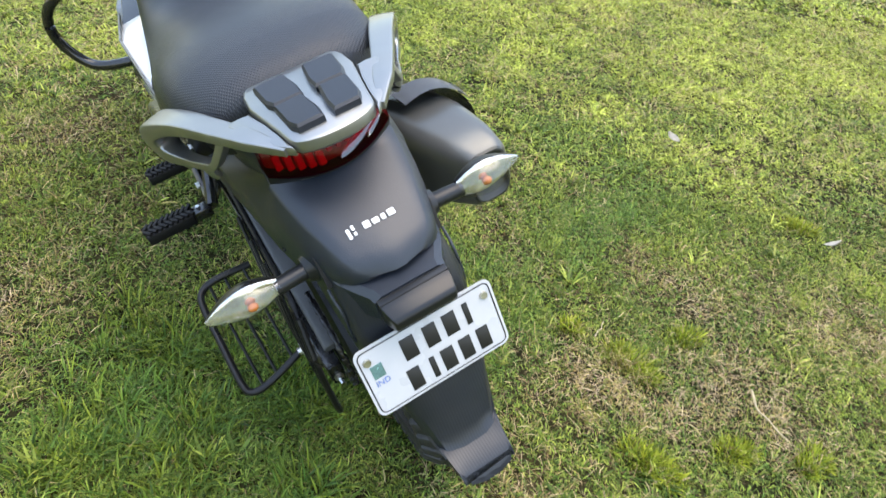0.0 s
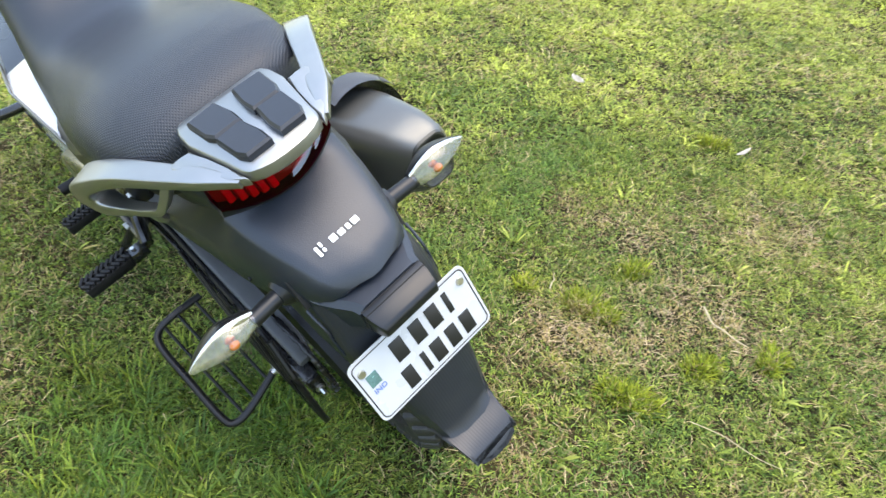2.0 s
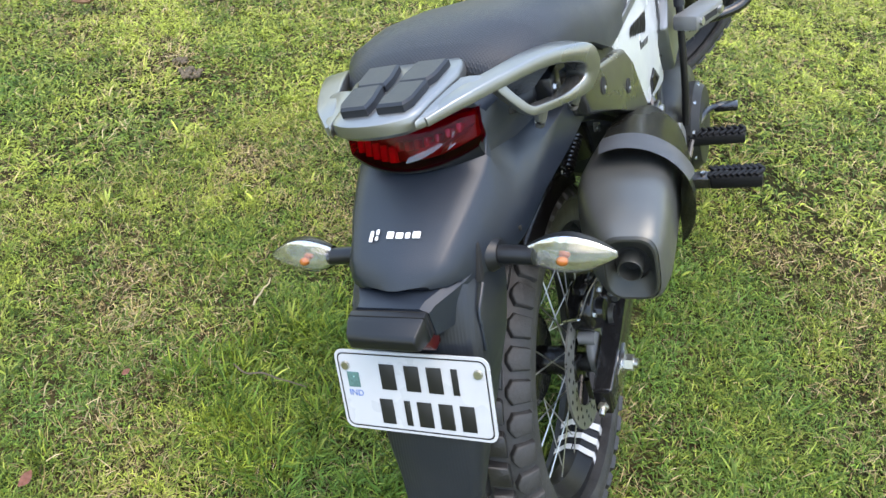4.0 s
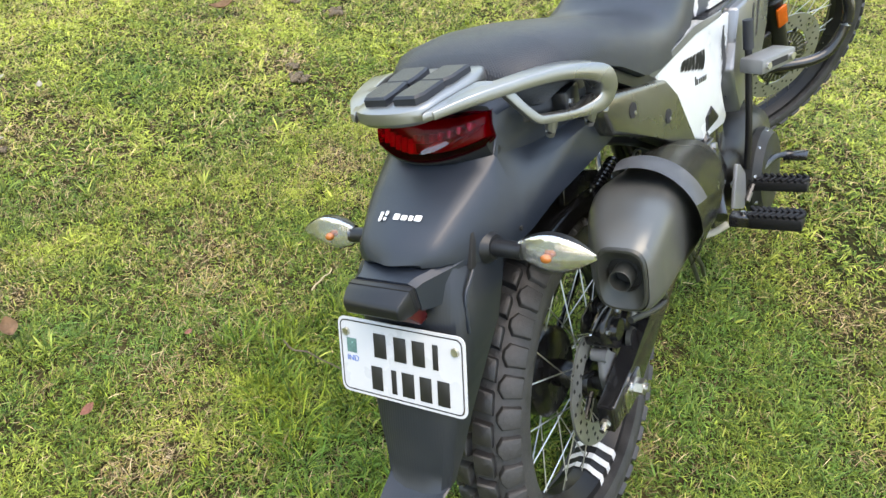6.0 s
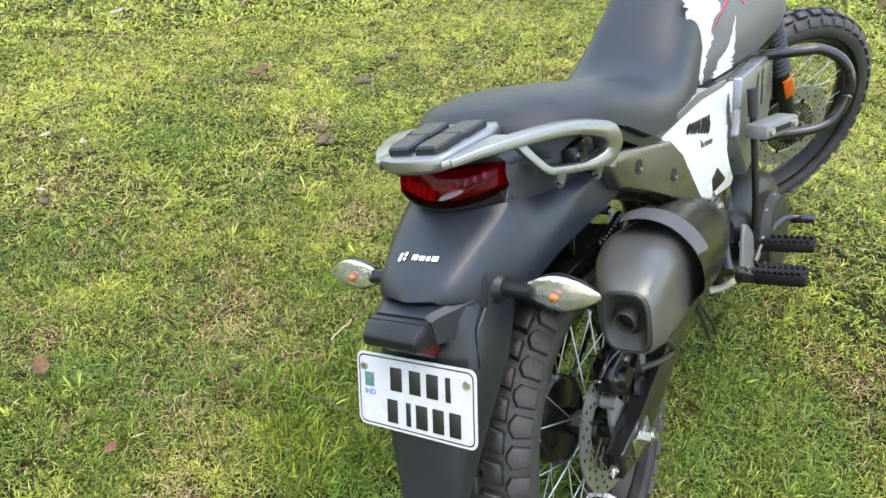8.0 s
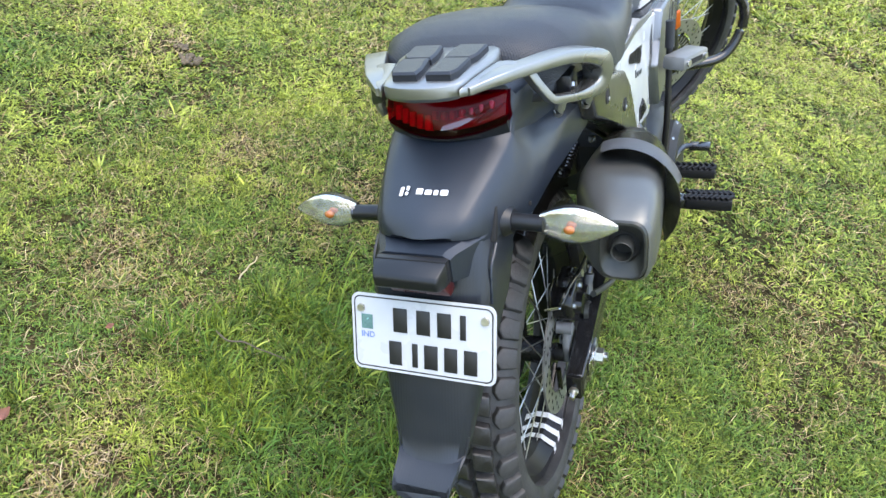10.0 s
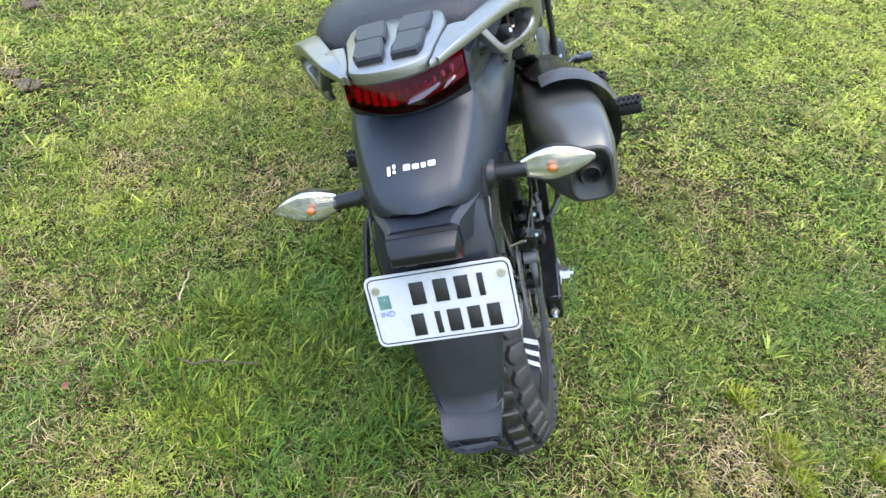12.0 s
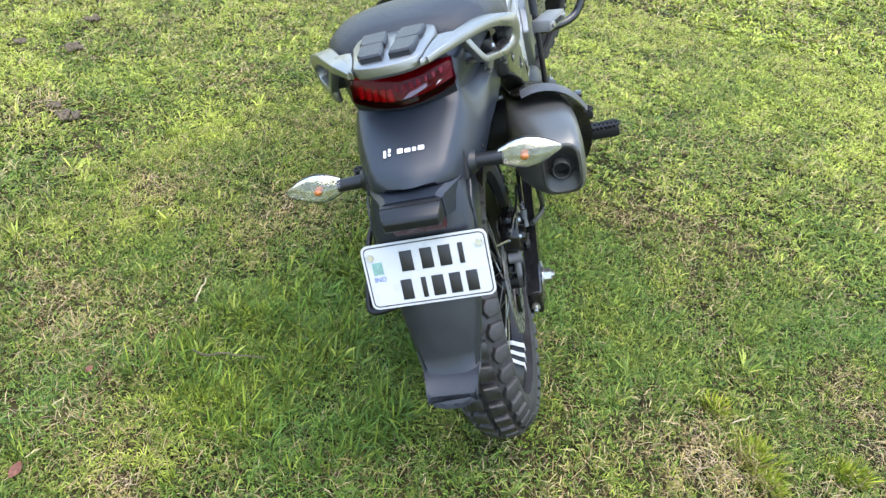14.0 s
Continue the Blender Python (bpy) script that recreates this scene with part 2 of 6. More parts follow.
def soil_material():
    m = bpy.data.materials.new("soil_and_thatch")
    m.use_nodes = True
    n, l = m.node_tree.nodes, m.node_tree.links
    b = n["Principled BSDF"]
    b.inputs["Roughness"].default_value = 0.95
    b.inputs["Specular IOR Level"].default_value = 0.1
    co = n.new("ShaderNodeTexCoord")
    patch, mid, fine = (n.new("ShaderNodeTexNoise") for _ in range(3))
    for t, s, d in ((patch, 1.3, 4), (mid, 22, 5), (fine, 160, 4)):
        t.inputs["Scale"].default_value, t.inputs["Detail"].default_value = s, d
        l.new(co.outputs["Object"], t.inputs["Vector"])
    r1 = n.new("ShaderNodeValToRGB")
    r1.color_ramp.elements[0].position, r1.color_ramp.elements[0].color = 0.40, (0.026, 0.026, 0.010, 1)
    r1.color_ramp.elements[1].position, r1.color_ramp.elements[1].color = 0.75, (0.070, 0.052, 0.024, 1)
    l.new(patch.outputs["Fac"], r1.inputs["Fac"])
    r2 = n.new("ShaderNodeValToRGB")
    r2.color_ramp.elements[0].position, r2.color_ramp.elements[0].color = 0.32, (0.36, 0.36, 0.32, 1)
    r2.color_ramp.elements[1].position, r2.color_ramp.elements[1].color = 0.7, (1.3, 1.3, 1.2, 1)
    l.new(mid.outputs["Fac"], r2.inputs["Fac"])
    mx = n.new("ShaderNodeMix")
    mx.data_type, mx.blend_type = "RGBA", "MULTIPLY"
    mx.inputs["Factor"].default_value = 1
    l.new(r1.outputs["Color"], mx.inputs["A"]), l.new(r2.outputs["Color"], mx.inputs["B"])
    # far out the short turf itself is the surface: mottled greens with straw-coloured patches
    grain = n.new("ShaderNodeTexNoise")
    grain.inputs["Scale"].default_value, grain.inputs["Detail"].default_value = 65, 6
    l.new(co.outputs["Object"], grain.inputs["Vector"])
    r3 = n.new("ShaderNodeValToRGB")
    r3.color_ramp.elements[0].position, r3.color_ramp.elements[0].color = 0.34, (0.062, 0.084, 0.020, 1)
    r3.color_ramp.elements[1].position, r3.color_ramp.elements[1].color = 0.68, (0.155, 0.150, 0.042, 1)
    l.new(patch.outputs["Fac"], r3.inputs["Fac"])
    r4 = n.new("ShaderNodeValToRGB")
    r4.color_ramp.elements[0].position, r4.color_ramp.elements[0].color = 0.30, (0.22, 0.24, 0.20, 1)
    r4.color_ramp.elements[1].position, r4.color_ramp.elements[1].color = 0.66, (1.25, 1.25, 1.20, 1)
    l.new(grain.outputs["Fac"], r4.inputs["Fac"])
    green = n.new("ShaderNodeMix")
    green.data_type, green.blend_type = "RGBA", "MULTIPLY"
    green.inputs["Factor"].default_value = 1
    l.new(r3.outputs["Color"], green.inputs["A"]), l.new(r4.outputs["Color"], green.inputs["B"])
    turf, both = n.new("ShaderNodeAttribute"), n.new("ShaderNodeMix")
    turf.attribute_name, both.data_type = "turf", "RGBA"
    l.new(turf.outputs["Fac"], both.inputs["Factor"])
    l.new(mx.outputs["Result"], both.inputs["A"]), l.new(green.outputs["Result"], both.inputs["B"])
    l.new(both.outputs["Result"], b.inputs["Base Color"])
    bu = n.new("ShaderNodeBump")
    bu.inputs["Strength"].default_value, bu.inputs["Distance"].default_value = 1.0, 0.01
    l.new(fine.outputs["Fac"], bu.inputs["Height"]), l.new(bu.outputs["Normal"], b.inputs["Normal"])
    return m


def grass_material(name, stops, yellow, cool, dry):
    """Blade colours: each blade its own shade, turned yellow, bluish or straw-coloured by where it grows."""
    m = bpy.data.materials.new(name)
    m.use_nodes = True
    n, l = m.node_tree.nodes, m.node_tree.links
    b = n["Principled BSDF"]
    b.inputs["Roughness"].default_value = 0.45
    b.inputs["Specular IOR Level"].default_value = 0.20
    geo = n.new("ShaderNodeNewGeometry")
    ramp = n.new("ShaderNodeValToRGB")
    e = ramp.color_ramp.elements
    e[0].position, e[0].color = 0.0, (*stops[0], 1)
    e[1].position, e[1].color = 1.0, (*stops[-1], 1)
    for k, c in enumerate(stops[1:-1]):
        e.new((k + 1) / (len(stops) - 1)).color = (*c, 1)
    l.new(geo.outputs["Random Per Island"], ramp.inputs["Fac"])
    colour = ramp.outputs["Color"]
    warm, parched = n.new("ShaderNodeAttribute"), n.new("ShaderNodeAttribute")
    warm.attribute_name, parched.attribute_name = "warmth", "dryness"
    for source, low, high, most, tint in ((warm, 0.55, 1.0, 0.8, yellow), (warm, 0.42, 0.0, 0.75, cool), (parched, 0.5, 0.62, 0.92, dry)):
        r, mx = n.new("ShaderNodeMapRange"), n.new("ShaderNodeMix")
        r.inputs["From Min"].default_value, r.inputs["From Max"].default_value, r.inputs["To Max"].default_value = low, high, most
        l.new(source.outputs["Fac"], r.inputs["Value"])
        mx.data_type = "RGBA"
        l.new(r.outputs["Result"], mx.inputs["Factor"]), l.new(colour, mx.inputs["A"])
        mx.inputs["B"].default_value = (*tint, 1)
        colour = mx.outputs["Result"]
    # each blade lighter or darker, whatever its hue
    wn2, vr, sc = n.new("ShaderNodeTexWhiteNoise"), n.new("ShaderNodeMapRange"), n.new("ShaderNodeVectorMath")
    wn2.noise_dimensions = "1D"
    l.new(geo.outputs["Random Per Island"], wn2.inputs["W"])
    vr.inputs["To Min"].default_value, vr.inputs["To Max"].default_value = 0.50, 1.50
    l.new(wn2.outputs["Value"], vr.inputs["Value"])
    sc.operation = "SCALE"
    l.new(colour, sc.inputs[0]), l.new(vr.outputs["Result"], sc.inputs["Scale"])
    l.new(sc.outputs["Vector"], b.inputs["Base Color"])
    tr, ms = n.new("ShaderNodeBsdfTranslucent"), n.new("ShaderNodeMixShader")
    l.new(sc.outputs["Vector"], tr.inputs["Color"])
    ms.inputs["Fac"].default_value = 0.14
    l.new(b.outputs[0], ms.inputs[1]), l.new(tr.outputs[0], ms.inputs[2])
    l.new(ms.outputs[0], n["Material Output"].inputs["Surface"])
    return m


SOIL = soil_material()
STRAW = (0.405, 0.306, 0.112)
GRASS = grass_material("lawn_grass", ((0.039, 0.070, 0.013), (0.090, 0.139, 0.023), (0.177, 0.228, 0.037), (0.300, 0.335, 0.072)), (0.440, 0.485, 0.085), (0.094, 0.196, 0.042), STRAW)
WEED = grass_material("weed_leaves", ((0.036, 0.078, 0.013), (0.090, 0.167, 0.023), (0.225, 0.301, 0.044)), (0.395, 0.445, 0.072), (0.072, 0.167, 0.035), (0.285, 0.201, 0.079))
TUFT = grass_material("tuft_grass", ((0.033, 0.075, 0.013), (0.093, 0.156, 0.019), (0.225, 0.275, 0.035)), (0.262, 0.305, 0.032), (0.078, 0.170, 0.034), (0.330, 0.282, 0.115))
BRIGHT = grass_material("bright_tuft_grass", ((0.090, 0.134, 0.014), (0.203, 0.254, 0.020), (0.315, 0.342, 0.037)), (0.360, 0.342, 0.037), (0.180, 0.241, 0.028), (0.330, 0.268, 0.115))
DRY = grass_material("dry_grass", ((0.083, 0.045, 0.020), (0.217, 0.141, 0.060), (0.360, 0.261, 0.122), (0.495, 0.388, 0.229)), (0.390, 0.315, 0.143), (0.300, 0.248, 0.143), (0.465, 0.349, 0.223))


def ground_height(x, y):
    """The lawn's gentle unevenness, with a low rise under the front wheel."""
    return GROUND_Z + 0.105 * np.exp(-((x + 0.72) ** 2 + (y - 2.28) ** 2) / 0.45) + 0.006 * np.sin(2.3 * x + 0.7) * np.sin(1.9 * y - 0.4) + 0.004 * np.sin(6.1 * x + 2.0 * y) * np.sin(5.3 * y - 1.2 * x)


def make_ground():
    fine = np.linspace(-7, 9, 161)
    far = np.array([12, 20, 40, 100, 300, 1000.0])
    axis = np.concatenate((-far[::-1], fine, far + 9))
    gx, gy = np.meshgrid(axis, axis)
    gz = np.where((abs(gx) < 10) & (abs(gy) < 10), ground_height(gx, gy), GROUND_Z)
    k = len(axis)
    verts = np.stack((gx.ravel(), gy.ravel(), gz.ravel()), 1)
    idx = np.arange(k * k).reshape(k, k)
    faces = np.stack((idx[:-1, :-1], idx[:-1, 1:], idx[1:, 1:], idx[1:, :-1]), -1).reshape(-1, 4)
    me = bpy.data.meshes.new("ground")
    me.from_pydata(verts.tolist(), [], faces.tolist())
    turf = me.attributes.new("turf", "FLOAT", "POINT")
    turf.data.foreach_set("value", (1 - reach(gx.ravel(), gy.ravel())).astype(np.float32))
    me.materials.append(SOIL)
    me.shade_smooth()
    return tagged(new("ground", me), "wide lawn ground, earth and dry thatch under the grass", "ground", kind="structure")


# ---- how the lawn grows: where it is lush, yellow, fresh green or worn to straw (x, y, radius) ----
LUSH = ((-0.45, 0.95, 0.22), (-0.30, 0.82, 0.20), (-0.40, 0.68, 0.16), (-0.10, 0.92, 0.16), (-0.13, 0.22, 0.10), (-0.42, 0.08, 0.10), (0.00, 0.46, 0.10), (-0.82, 0.11, 0.10), (-0.98, 0.80, 0.09))
WORN = ((-0.24, 0.08, 0.07), (-0.04, 0.56, 0.07), (-0.22, 0.63, 0.06), (0.02, 1.96, 0.14), (0.12, 1.30, 0.08), (-1.03, 0.56, 0.12), (0.22, 2.15, 0.20), (0.55, 1.20, 0.12), (0.38, 1.17, 0.10), (-1.05, 2.00, 0.20),
        (-0.82, 1.26, 0.14), (0.95, 1.17, 0.15), (0.40, 1.73, 0.08), (0.92, 1.52, 0.12), (0.50, 1.08, 0.10), (1.05, 1.04, 0.12), (0.76, 1.70, 0.09), (0.74, 1.08, 0.10), (0.33, 0.87, 0.10), (-1.84, 0.14, 0.16),
        (-1.28, 1.04, 0.14), (-2.04, 1.13, 0.16), (-0.36, 0.20, 0.08), (-0.90, 0.48, 0.08), (1.42, 1.45, 0.16), (-0.95, 0.02, 0.10))
YELLOW = ((-0.95, 0.62, 0.14), (-1.40, 0.97, 0.20), (-0.36, 0.38, 0.10), (-1.07, 0.13, 0.16), (-1.50, 1.30, 0.24), (0.10, 2.40, 0.25), (-1.58, 1.60, 0.30), (0.20, 4.30, 0.80), (0.69, 2.65, 0.40), (1.47, 3.80, 0.80),
          (0.38, 3.20, 0.45), (2.40, 3.60, 0.90), (-0.97, 1.47, 0.20), (0.31, 1.45, 0.06), (1.26, 3.00, 0.40), (1.30, 2.05, 0.25), (-1.30, 0.60, 0.20), (-2.47, 1.16, 0.35), (-2.80, 0.20, 0.40), (-1.0, 3.0, 0.5))
FRESH = ((0.07, 1.45, 0.16), (-0.12, 1.70, 0.16), (0.24, 1.40, 0.14), (0.22, 1.54, 0.16), (0.42, 1.42, 0.12), (0.93, 2.06, 0.18), (0.74, 2.43, 0.20), (0.33, 1.18, 0.07), (-0.15, 0.97, 0.12), (-1.40, 0.90, 0.08),
         (-2.15, 0.55, 0.22), (-2.06, 1.38, 0.22), (-0.02, 3.47, 0.35), (0.60, 1.75, 0.15))


def spots(places, x, y):
    return np.clip(sum(np.exp(-((x - cx) ** 2 + (y - cy) ** 2) / (r * r)) for cx, cy, r in places), 0, 1)


def cloud(x, y, per_metre, seed, octaves=3):
    """Uneven growth between 0 and 1, smooth from place to place."""
    table = np.random.default_rng(seed).uniform(0, 1, (128, 128))
    total, weight = 0.0, 0.0
    for o in range(octaves):
        f, w = per_metre * 2.1 ** o, 0.55 ** o
        px, py = x * f + 31.7 + 9.3 * o, y * f + 47.1 + 5.9 * o
        i, j = np.floor(px).astype(int), np.floor(py).astype(int)
        u, v = px - i, py - j
        u, v = u * u * (3 - 2 * u), v * v * (3 - 2 * v)
        i0, i1, j0, j1 = i % 128, (i + 1) % 128, j % 128, (j + 1) % 128
        total = total + w * ((table[i0, j0] * (1 - u) + table[i1, j0] * u) * (1 - v) + (table[i0, j1] * (1 - u) + table[i1, j1] * u) * v)
        weight += w
    return total / weight


def growth(x, y):
    """How warm the green is, how dry the plants are and how thickly they stand, at each place."""
    lush, worn, yellow, fresh = (spots(s, x, y) for s in (LUSH, WORN, YELLOW, FRESH))
    # yellower far off; the lighter tone also paints in the glow of backlit grass
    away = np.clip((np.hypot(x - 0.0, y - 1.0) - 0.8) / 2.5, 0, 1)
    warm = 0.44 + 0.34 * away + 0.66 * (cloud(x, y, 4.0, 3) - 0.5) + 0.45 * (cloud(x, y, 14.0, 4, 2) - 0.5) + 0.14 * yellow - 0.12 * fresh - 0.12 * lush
    dry = 0.17 + 0.50 * (cloud(x, y, 3.3, 8) - 0.5) + 0.5 * (cloud(x, y, 17.0, 9, 2) - 0.5) + 0.25 * worn - 0.32 * fresh - 0.36 * lush + 0.03 * away
    thick = 0.62 + 0.6 * (cloud(x, y, 6.0, 12) - 0.5) - 0.32 * worn + 0.35 * (lush + fresh) + 0.1 * yellow
    return warm, dry, np.clip(thick, 0.08, 1)


def reach(x, y):
    """1 over the stretch of lawn round the machine, falling to 0 half a metre past its borders."""
    border = ((-0.75, -0.35), (1.35, 0.25), (3.5, 3.0), (3.7, 5.3), (1.5, 7.1), (-3.3, 6.9), (-4.9, -0.4))
    past = np.full(np.shape(x), -9.0)
    for (ax, ay), (bx, by) in zip(border, border[1:] + border[:1]):
        past = np.maximum(past, ((x - ax) * (by - ay) - (y - ay) * (bx - ax)) / math.hypot(bx - ax, by - ay))
    return np.clip(1 - past / 0.5, 0, 1)


def blades(name, x, y, height, width, start, curl, mat, rng, label, az=None, steps=3, lift=0.0, tone=0.0):
    """One mesh of many grass blades: each a tapering strip that starts at an angle and curls over."""
    k = len(x)
    if az is None:
        az = rng.uniform(0, 2 * np.pi, k)
    side = az + np.pi / 2 + rng.uniform(-0.5, 0.5, k)
    ground = ground_height(x, y)
    px, py, pz = x.copy(), y.copy(), ground - 0.002 + lift
    nv = 4 if steps == 1 else 2 * steps + 1
    v = np.zeros((k, nv, 3))
    if steps == 1:
        # a small folded leaf: foot, two flanks, tip
        for j, (f, w) in enumerate(((0, 0), (0.5, 1), (0.5, -1), (1, 0))):
            a = np.minimum(start + curl * f, 1.65)
            d, wd = height * f, width * w / 2
            v[:, j] = np.stack((px + d * np.sin(a) * np.cos(az) + wd * np.cos(side), py + d * np.sin(a) * np.sin(az) + wd * np.sin(side), np.maximum(pz + d * np.cos(a) + abs(wd) * 0.5, ground + 0.001)), 1)
    else:
        shape = (0.7, 1.0, 0.75, 0.0) if steps == 3 else (0.8, 1.0, 0.0)
        for j in range(steps + 1):
            wd = width * shape[j] / 2
            if j < steps:
                for sgn, q in ((1, 0), (-1, 1)):
                    v[:, 2 * j + q] = np.stack((px + sgn * wd * np.cos(side), py + sgn * wd * np.sin(side), pz + sgn * wd * 0.25), 1)
                a = np.minimum(start + curl * j / (steps - 1), 1.75)
                d = height / steps
                px, py, pz = px + d * np.sin(a) * np.cos(az), py + d * np.sin(a) * np.sin(az), np.maximum(pz + d * np.cos(a), ground + 0.002)
            else:
                v[:, nv - 1] = np.stack((px, py, pz), 1)
    base = (np.arange(k) * nv)[:, None]
    corners = {1: ((0, 1, 3), (0, 3, 2)), 2: ((0, 1, 3), (0, 3, 2), (2, 3, 4)), 3: ((0, 1, 3), (0, 3, 2), (2, 3, 5), (2, 5, 4), (4, 5, 6))}[steps]
    tri = np.concatenate([base + list(c) for c in corners], 1).reshape(-1)
    me = bpy.data.meshes.new(name)
    me.vertices.add(k * nv)
    me.vertices.foreach_set("co", v.reshape(-1).astype(np.float32))
    me.loops.add(len(tri))
    me.loops.foreach_set("vertex_index", tri.astype(np.int32))
    me.polygons.add(len(tri) // 3)
    me.polygons.foreach_set("loop_start", np.arange(0, len(tri), 3, dtype=np.int32))
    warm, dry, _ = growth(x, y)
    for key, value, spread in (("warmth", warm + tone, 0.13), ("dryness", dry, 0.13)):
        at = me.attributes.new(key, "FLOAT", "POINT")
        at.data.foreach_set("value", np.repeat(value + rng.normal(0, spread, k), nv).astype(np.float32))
    me.update(calc_edges=True)
    me.materials.append(mat)
    return tagged(new(name, me), label, "grass", kind="stuff")


def spread_clumps(rng, cx, cy, each, radius):
    """Blades round clump centres, leaning outwards: x, y, direction and the clump's number."""
    who = np.repeat(np.arange(len(cx)), each)
    a, r = rng.uniform(0, 2 * np.pi, len(who)), np.sqrt(rng.uniform(0, 1, len(who))) * radius[who]
    return cx[who] + r * np.cos(a), cy[who] + r * np.sin(a), a + rng.normal(0, 0.7, len(who)), who


def make_lawn():
    rng = np.random.default_rng(5)
    rings = (("", -1.5, 1.8, -0.3, 2.1, 2900, 0.80), ("_beyond", -3.6, 3.0, -0.6, 4.4, 1050, 1.30), ("_far", -5.5, 4.3, -1.0, 7.7, 260, 2.7))
    inner = None
    for name, x0, x1, y0, y1, per_m2, big in rings:
        def scatter(count, chance):
            x, y = rng.uniform(x0, x1, count), rng.uniform(y0, y1, count)
            keep = rng.uniform(0, 1, count) < chance(x, y) * reach(x, y)
            if inner:
                keep &= ~((x > inner[0]) & (x < inner[1]) & (y > inner[2]) & (y < inner[3]))
            return x[keep], y[keep]
        k = int((x1 - x0) * (y1 - y0) * per_m2)
        grow = 1 + 0.45 * (big - 1)
        lean = 0.0 if name == "" else 0.35
        # a low mat of small leaves over the whole ground
        x, y = scatter(k * 8, lambda x, y: 0.25 + 0.75 * growth(x, y)[2])
        n = len(x)
        blades("turf_leaves" + name, x, y, 0.015 * big * rng.uniform(0.5, 1.6, n), 0.0042 * big * rng.uniform(0.5, 1.5, n), rng.uniform(0.5 + lean, 1.5, n), rng.uniform(0, 0.6, n), WEED, rng,
               "low mat of small green leaves over the ground", None, 1, rng.uniform(0.0, 0.010, n))
        # blades in clumps
        cx, cy = scatter(k, lambda x, y: 0.15 + 0.85 * growth(x, y)[2])
        thick = growth(cx, cy)[2]
        size = rng.uniform(0.55, 1.35, len(cx)) * (0.62 + 0.55 * thick)
        x, y, az, who = spread_clumps(rng, cx, cy, 15, 0.017 * big * size)
        n = len(x)
        blades("lawn_grass" + name, x, y, 0.031 * grow * size[who] * rng.uniform(0.4, 1.3, n), 0.0027 * big * rng.uniform(0.6, 1.4, n),
               rng.uniform(0.15 + lean, 1.35, n), rng.uniform(0.2, 1.4, n), GRASS, rng, "short patchy lawn of green and yellow-green blades", az, 2)
        # straw lying between
        x, y = scatter(k * 6, lambda x, y: np.clip(0.20 + 1.4 * (growth(x, y)[1] - 0.05), 0.10, 0.9))
        n = len(x)
        blades("dry_grass" + name, x, y, 0.034 * (1 + 0.5 * (big - 1)) * rng.uniform(0.3, 1.5, n), 0.0015 * big * rng.uniform(0.5, 1.6, n), rng.uniform(0.7, 1.5, n), rng.uniform(0, 0.8, n), DRY, rng,
               "dry straw-coloured stalks lying between the green grass", None, 2, rng.uniform(0.0, 0.018, n))
        inner = (x0, x1, y0, y1)
    # broad-bladed rosettes
    cx, cy = rng.uniform(-2.2, 2.0, 900), rng.uniform(-0.2, 3.0, 900)
    keep = rng.uniform(0, 1, 900) < reach(cx, cy) * np.clip(growth(cx, cy)[2] - 0.35, 0.03, 1)
    cx, cy = cx[keep], cy[keep]
    size = rng.uniform(0.5, 1.15, len(cx))
    x, y, az, who = spread_clumps(rng, cx, cy, 13, 0.012 * size)
    k = len(x)
    blades("rosette_leaves", x, y, 0.048 * size[who] * rng.uniform(0.5, 1.3, k), 0.0058 * size[who] * rng.uniform(0.6, 1.3, k), rng.uniform(0.5, 1.2, k), rng.uniform(0.1, 0.7, k), GRASS, rng,
           "broad light green blades in flat rosettes", az, 3, 0.004, 0.12)
    # longer, greener grass in tufts beside and under the machine, and scattered ones over the field
    cx = np.concatenate((rng.uniform(-0.62, 0.0, 120), rng.uniform(-3.2, 2.6, 150)))
    cy = np.concatenate((rng.uniform(0.50, 1.25, 120), rng.uniform(0.1, 5.0, 150)))
    size = np.where(np.arange(len(cx)) < 120, rng.uniform(0.6, 1.35, len(cx)), rng.uniform(0.40, 0.7, len(cx)))
    x, y, az, who = spread_clumps(rng, cx, cy, 45, 0.036 * size + 0.01)
    k = len(x)
    blades("tuft_grass", x, y, 0.058 * size[who] * rng.uniform(0.4, 1.3, k), 0.0031 * rng.uniform(0.6, 1.5, k), rng.uniform(0.05, 0.95, k), rng.uniform(0.1, 1.3, k), TUFT, rng,
           "longer fresh green grass growing in tufts", az)
    # bright yellow-green cushions on the thin lawn behind the machine
    cx, cy = np.array(((0.69, 1.24), (0.66, 1.27), (0.73, 1.20), (0.85, 1.35), (0.88, 1.36), (0.88, 0.99), (0.92, 1.00), (0.68, 0.93), (0.65, 0.95), (0.71, 0.90), (1.06, 0.97), (1.09, 0.99), (0.55, 1.35), (1.42, 1.99), (1.46, 1.97))).T
    size = rng.uniform(0.7, 1.2, len(cx))
    x, y, az, who = spread_clumps(rng, cx, cy, 190, 0.040 * size)
    k = len(x)
    blades("bright_tuft_grass", x, y, 0.042 * size[who] * rng.uniform(0.5, 1.3, k), 0.0026 * rng.uniform(0.6, 1.5, k), rng.uniform(0.05, 0.8, k), rng.uniform(0.1, 0.8, k), BRIGHT, rng,
           "bright yellow-green cushions of fine grass", az)


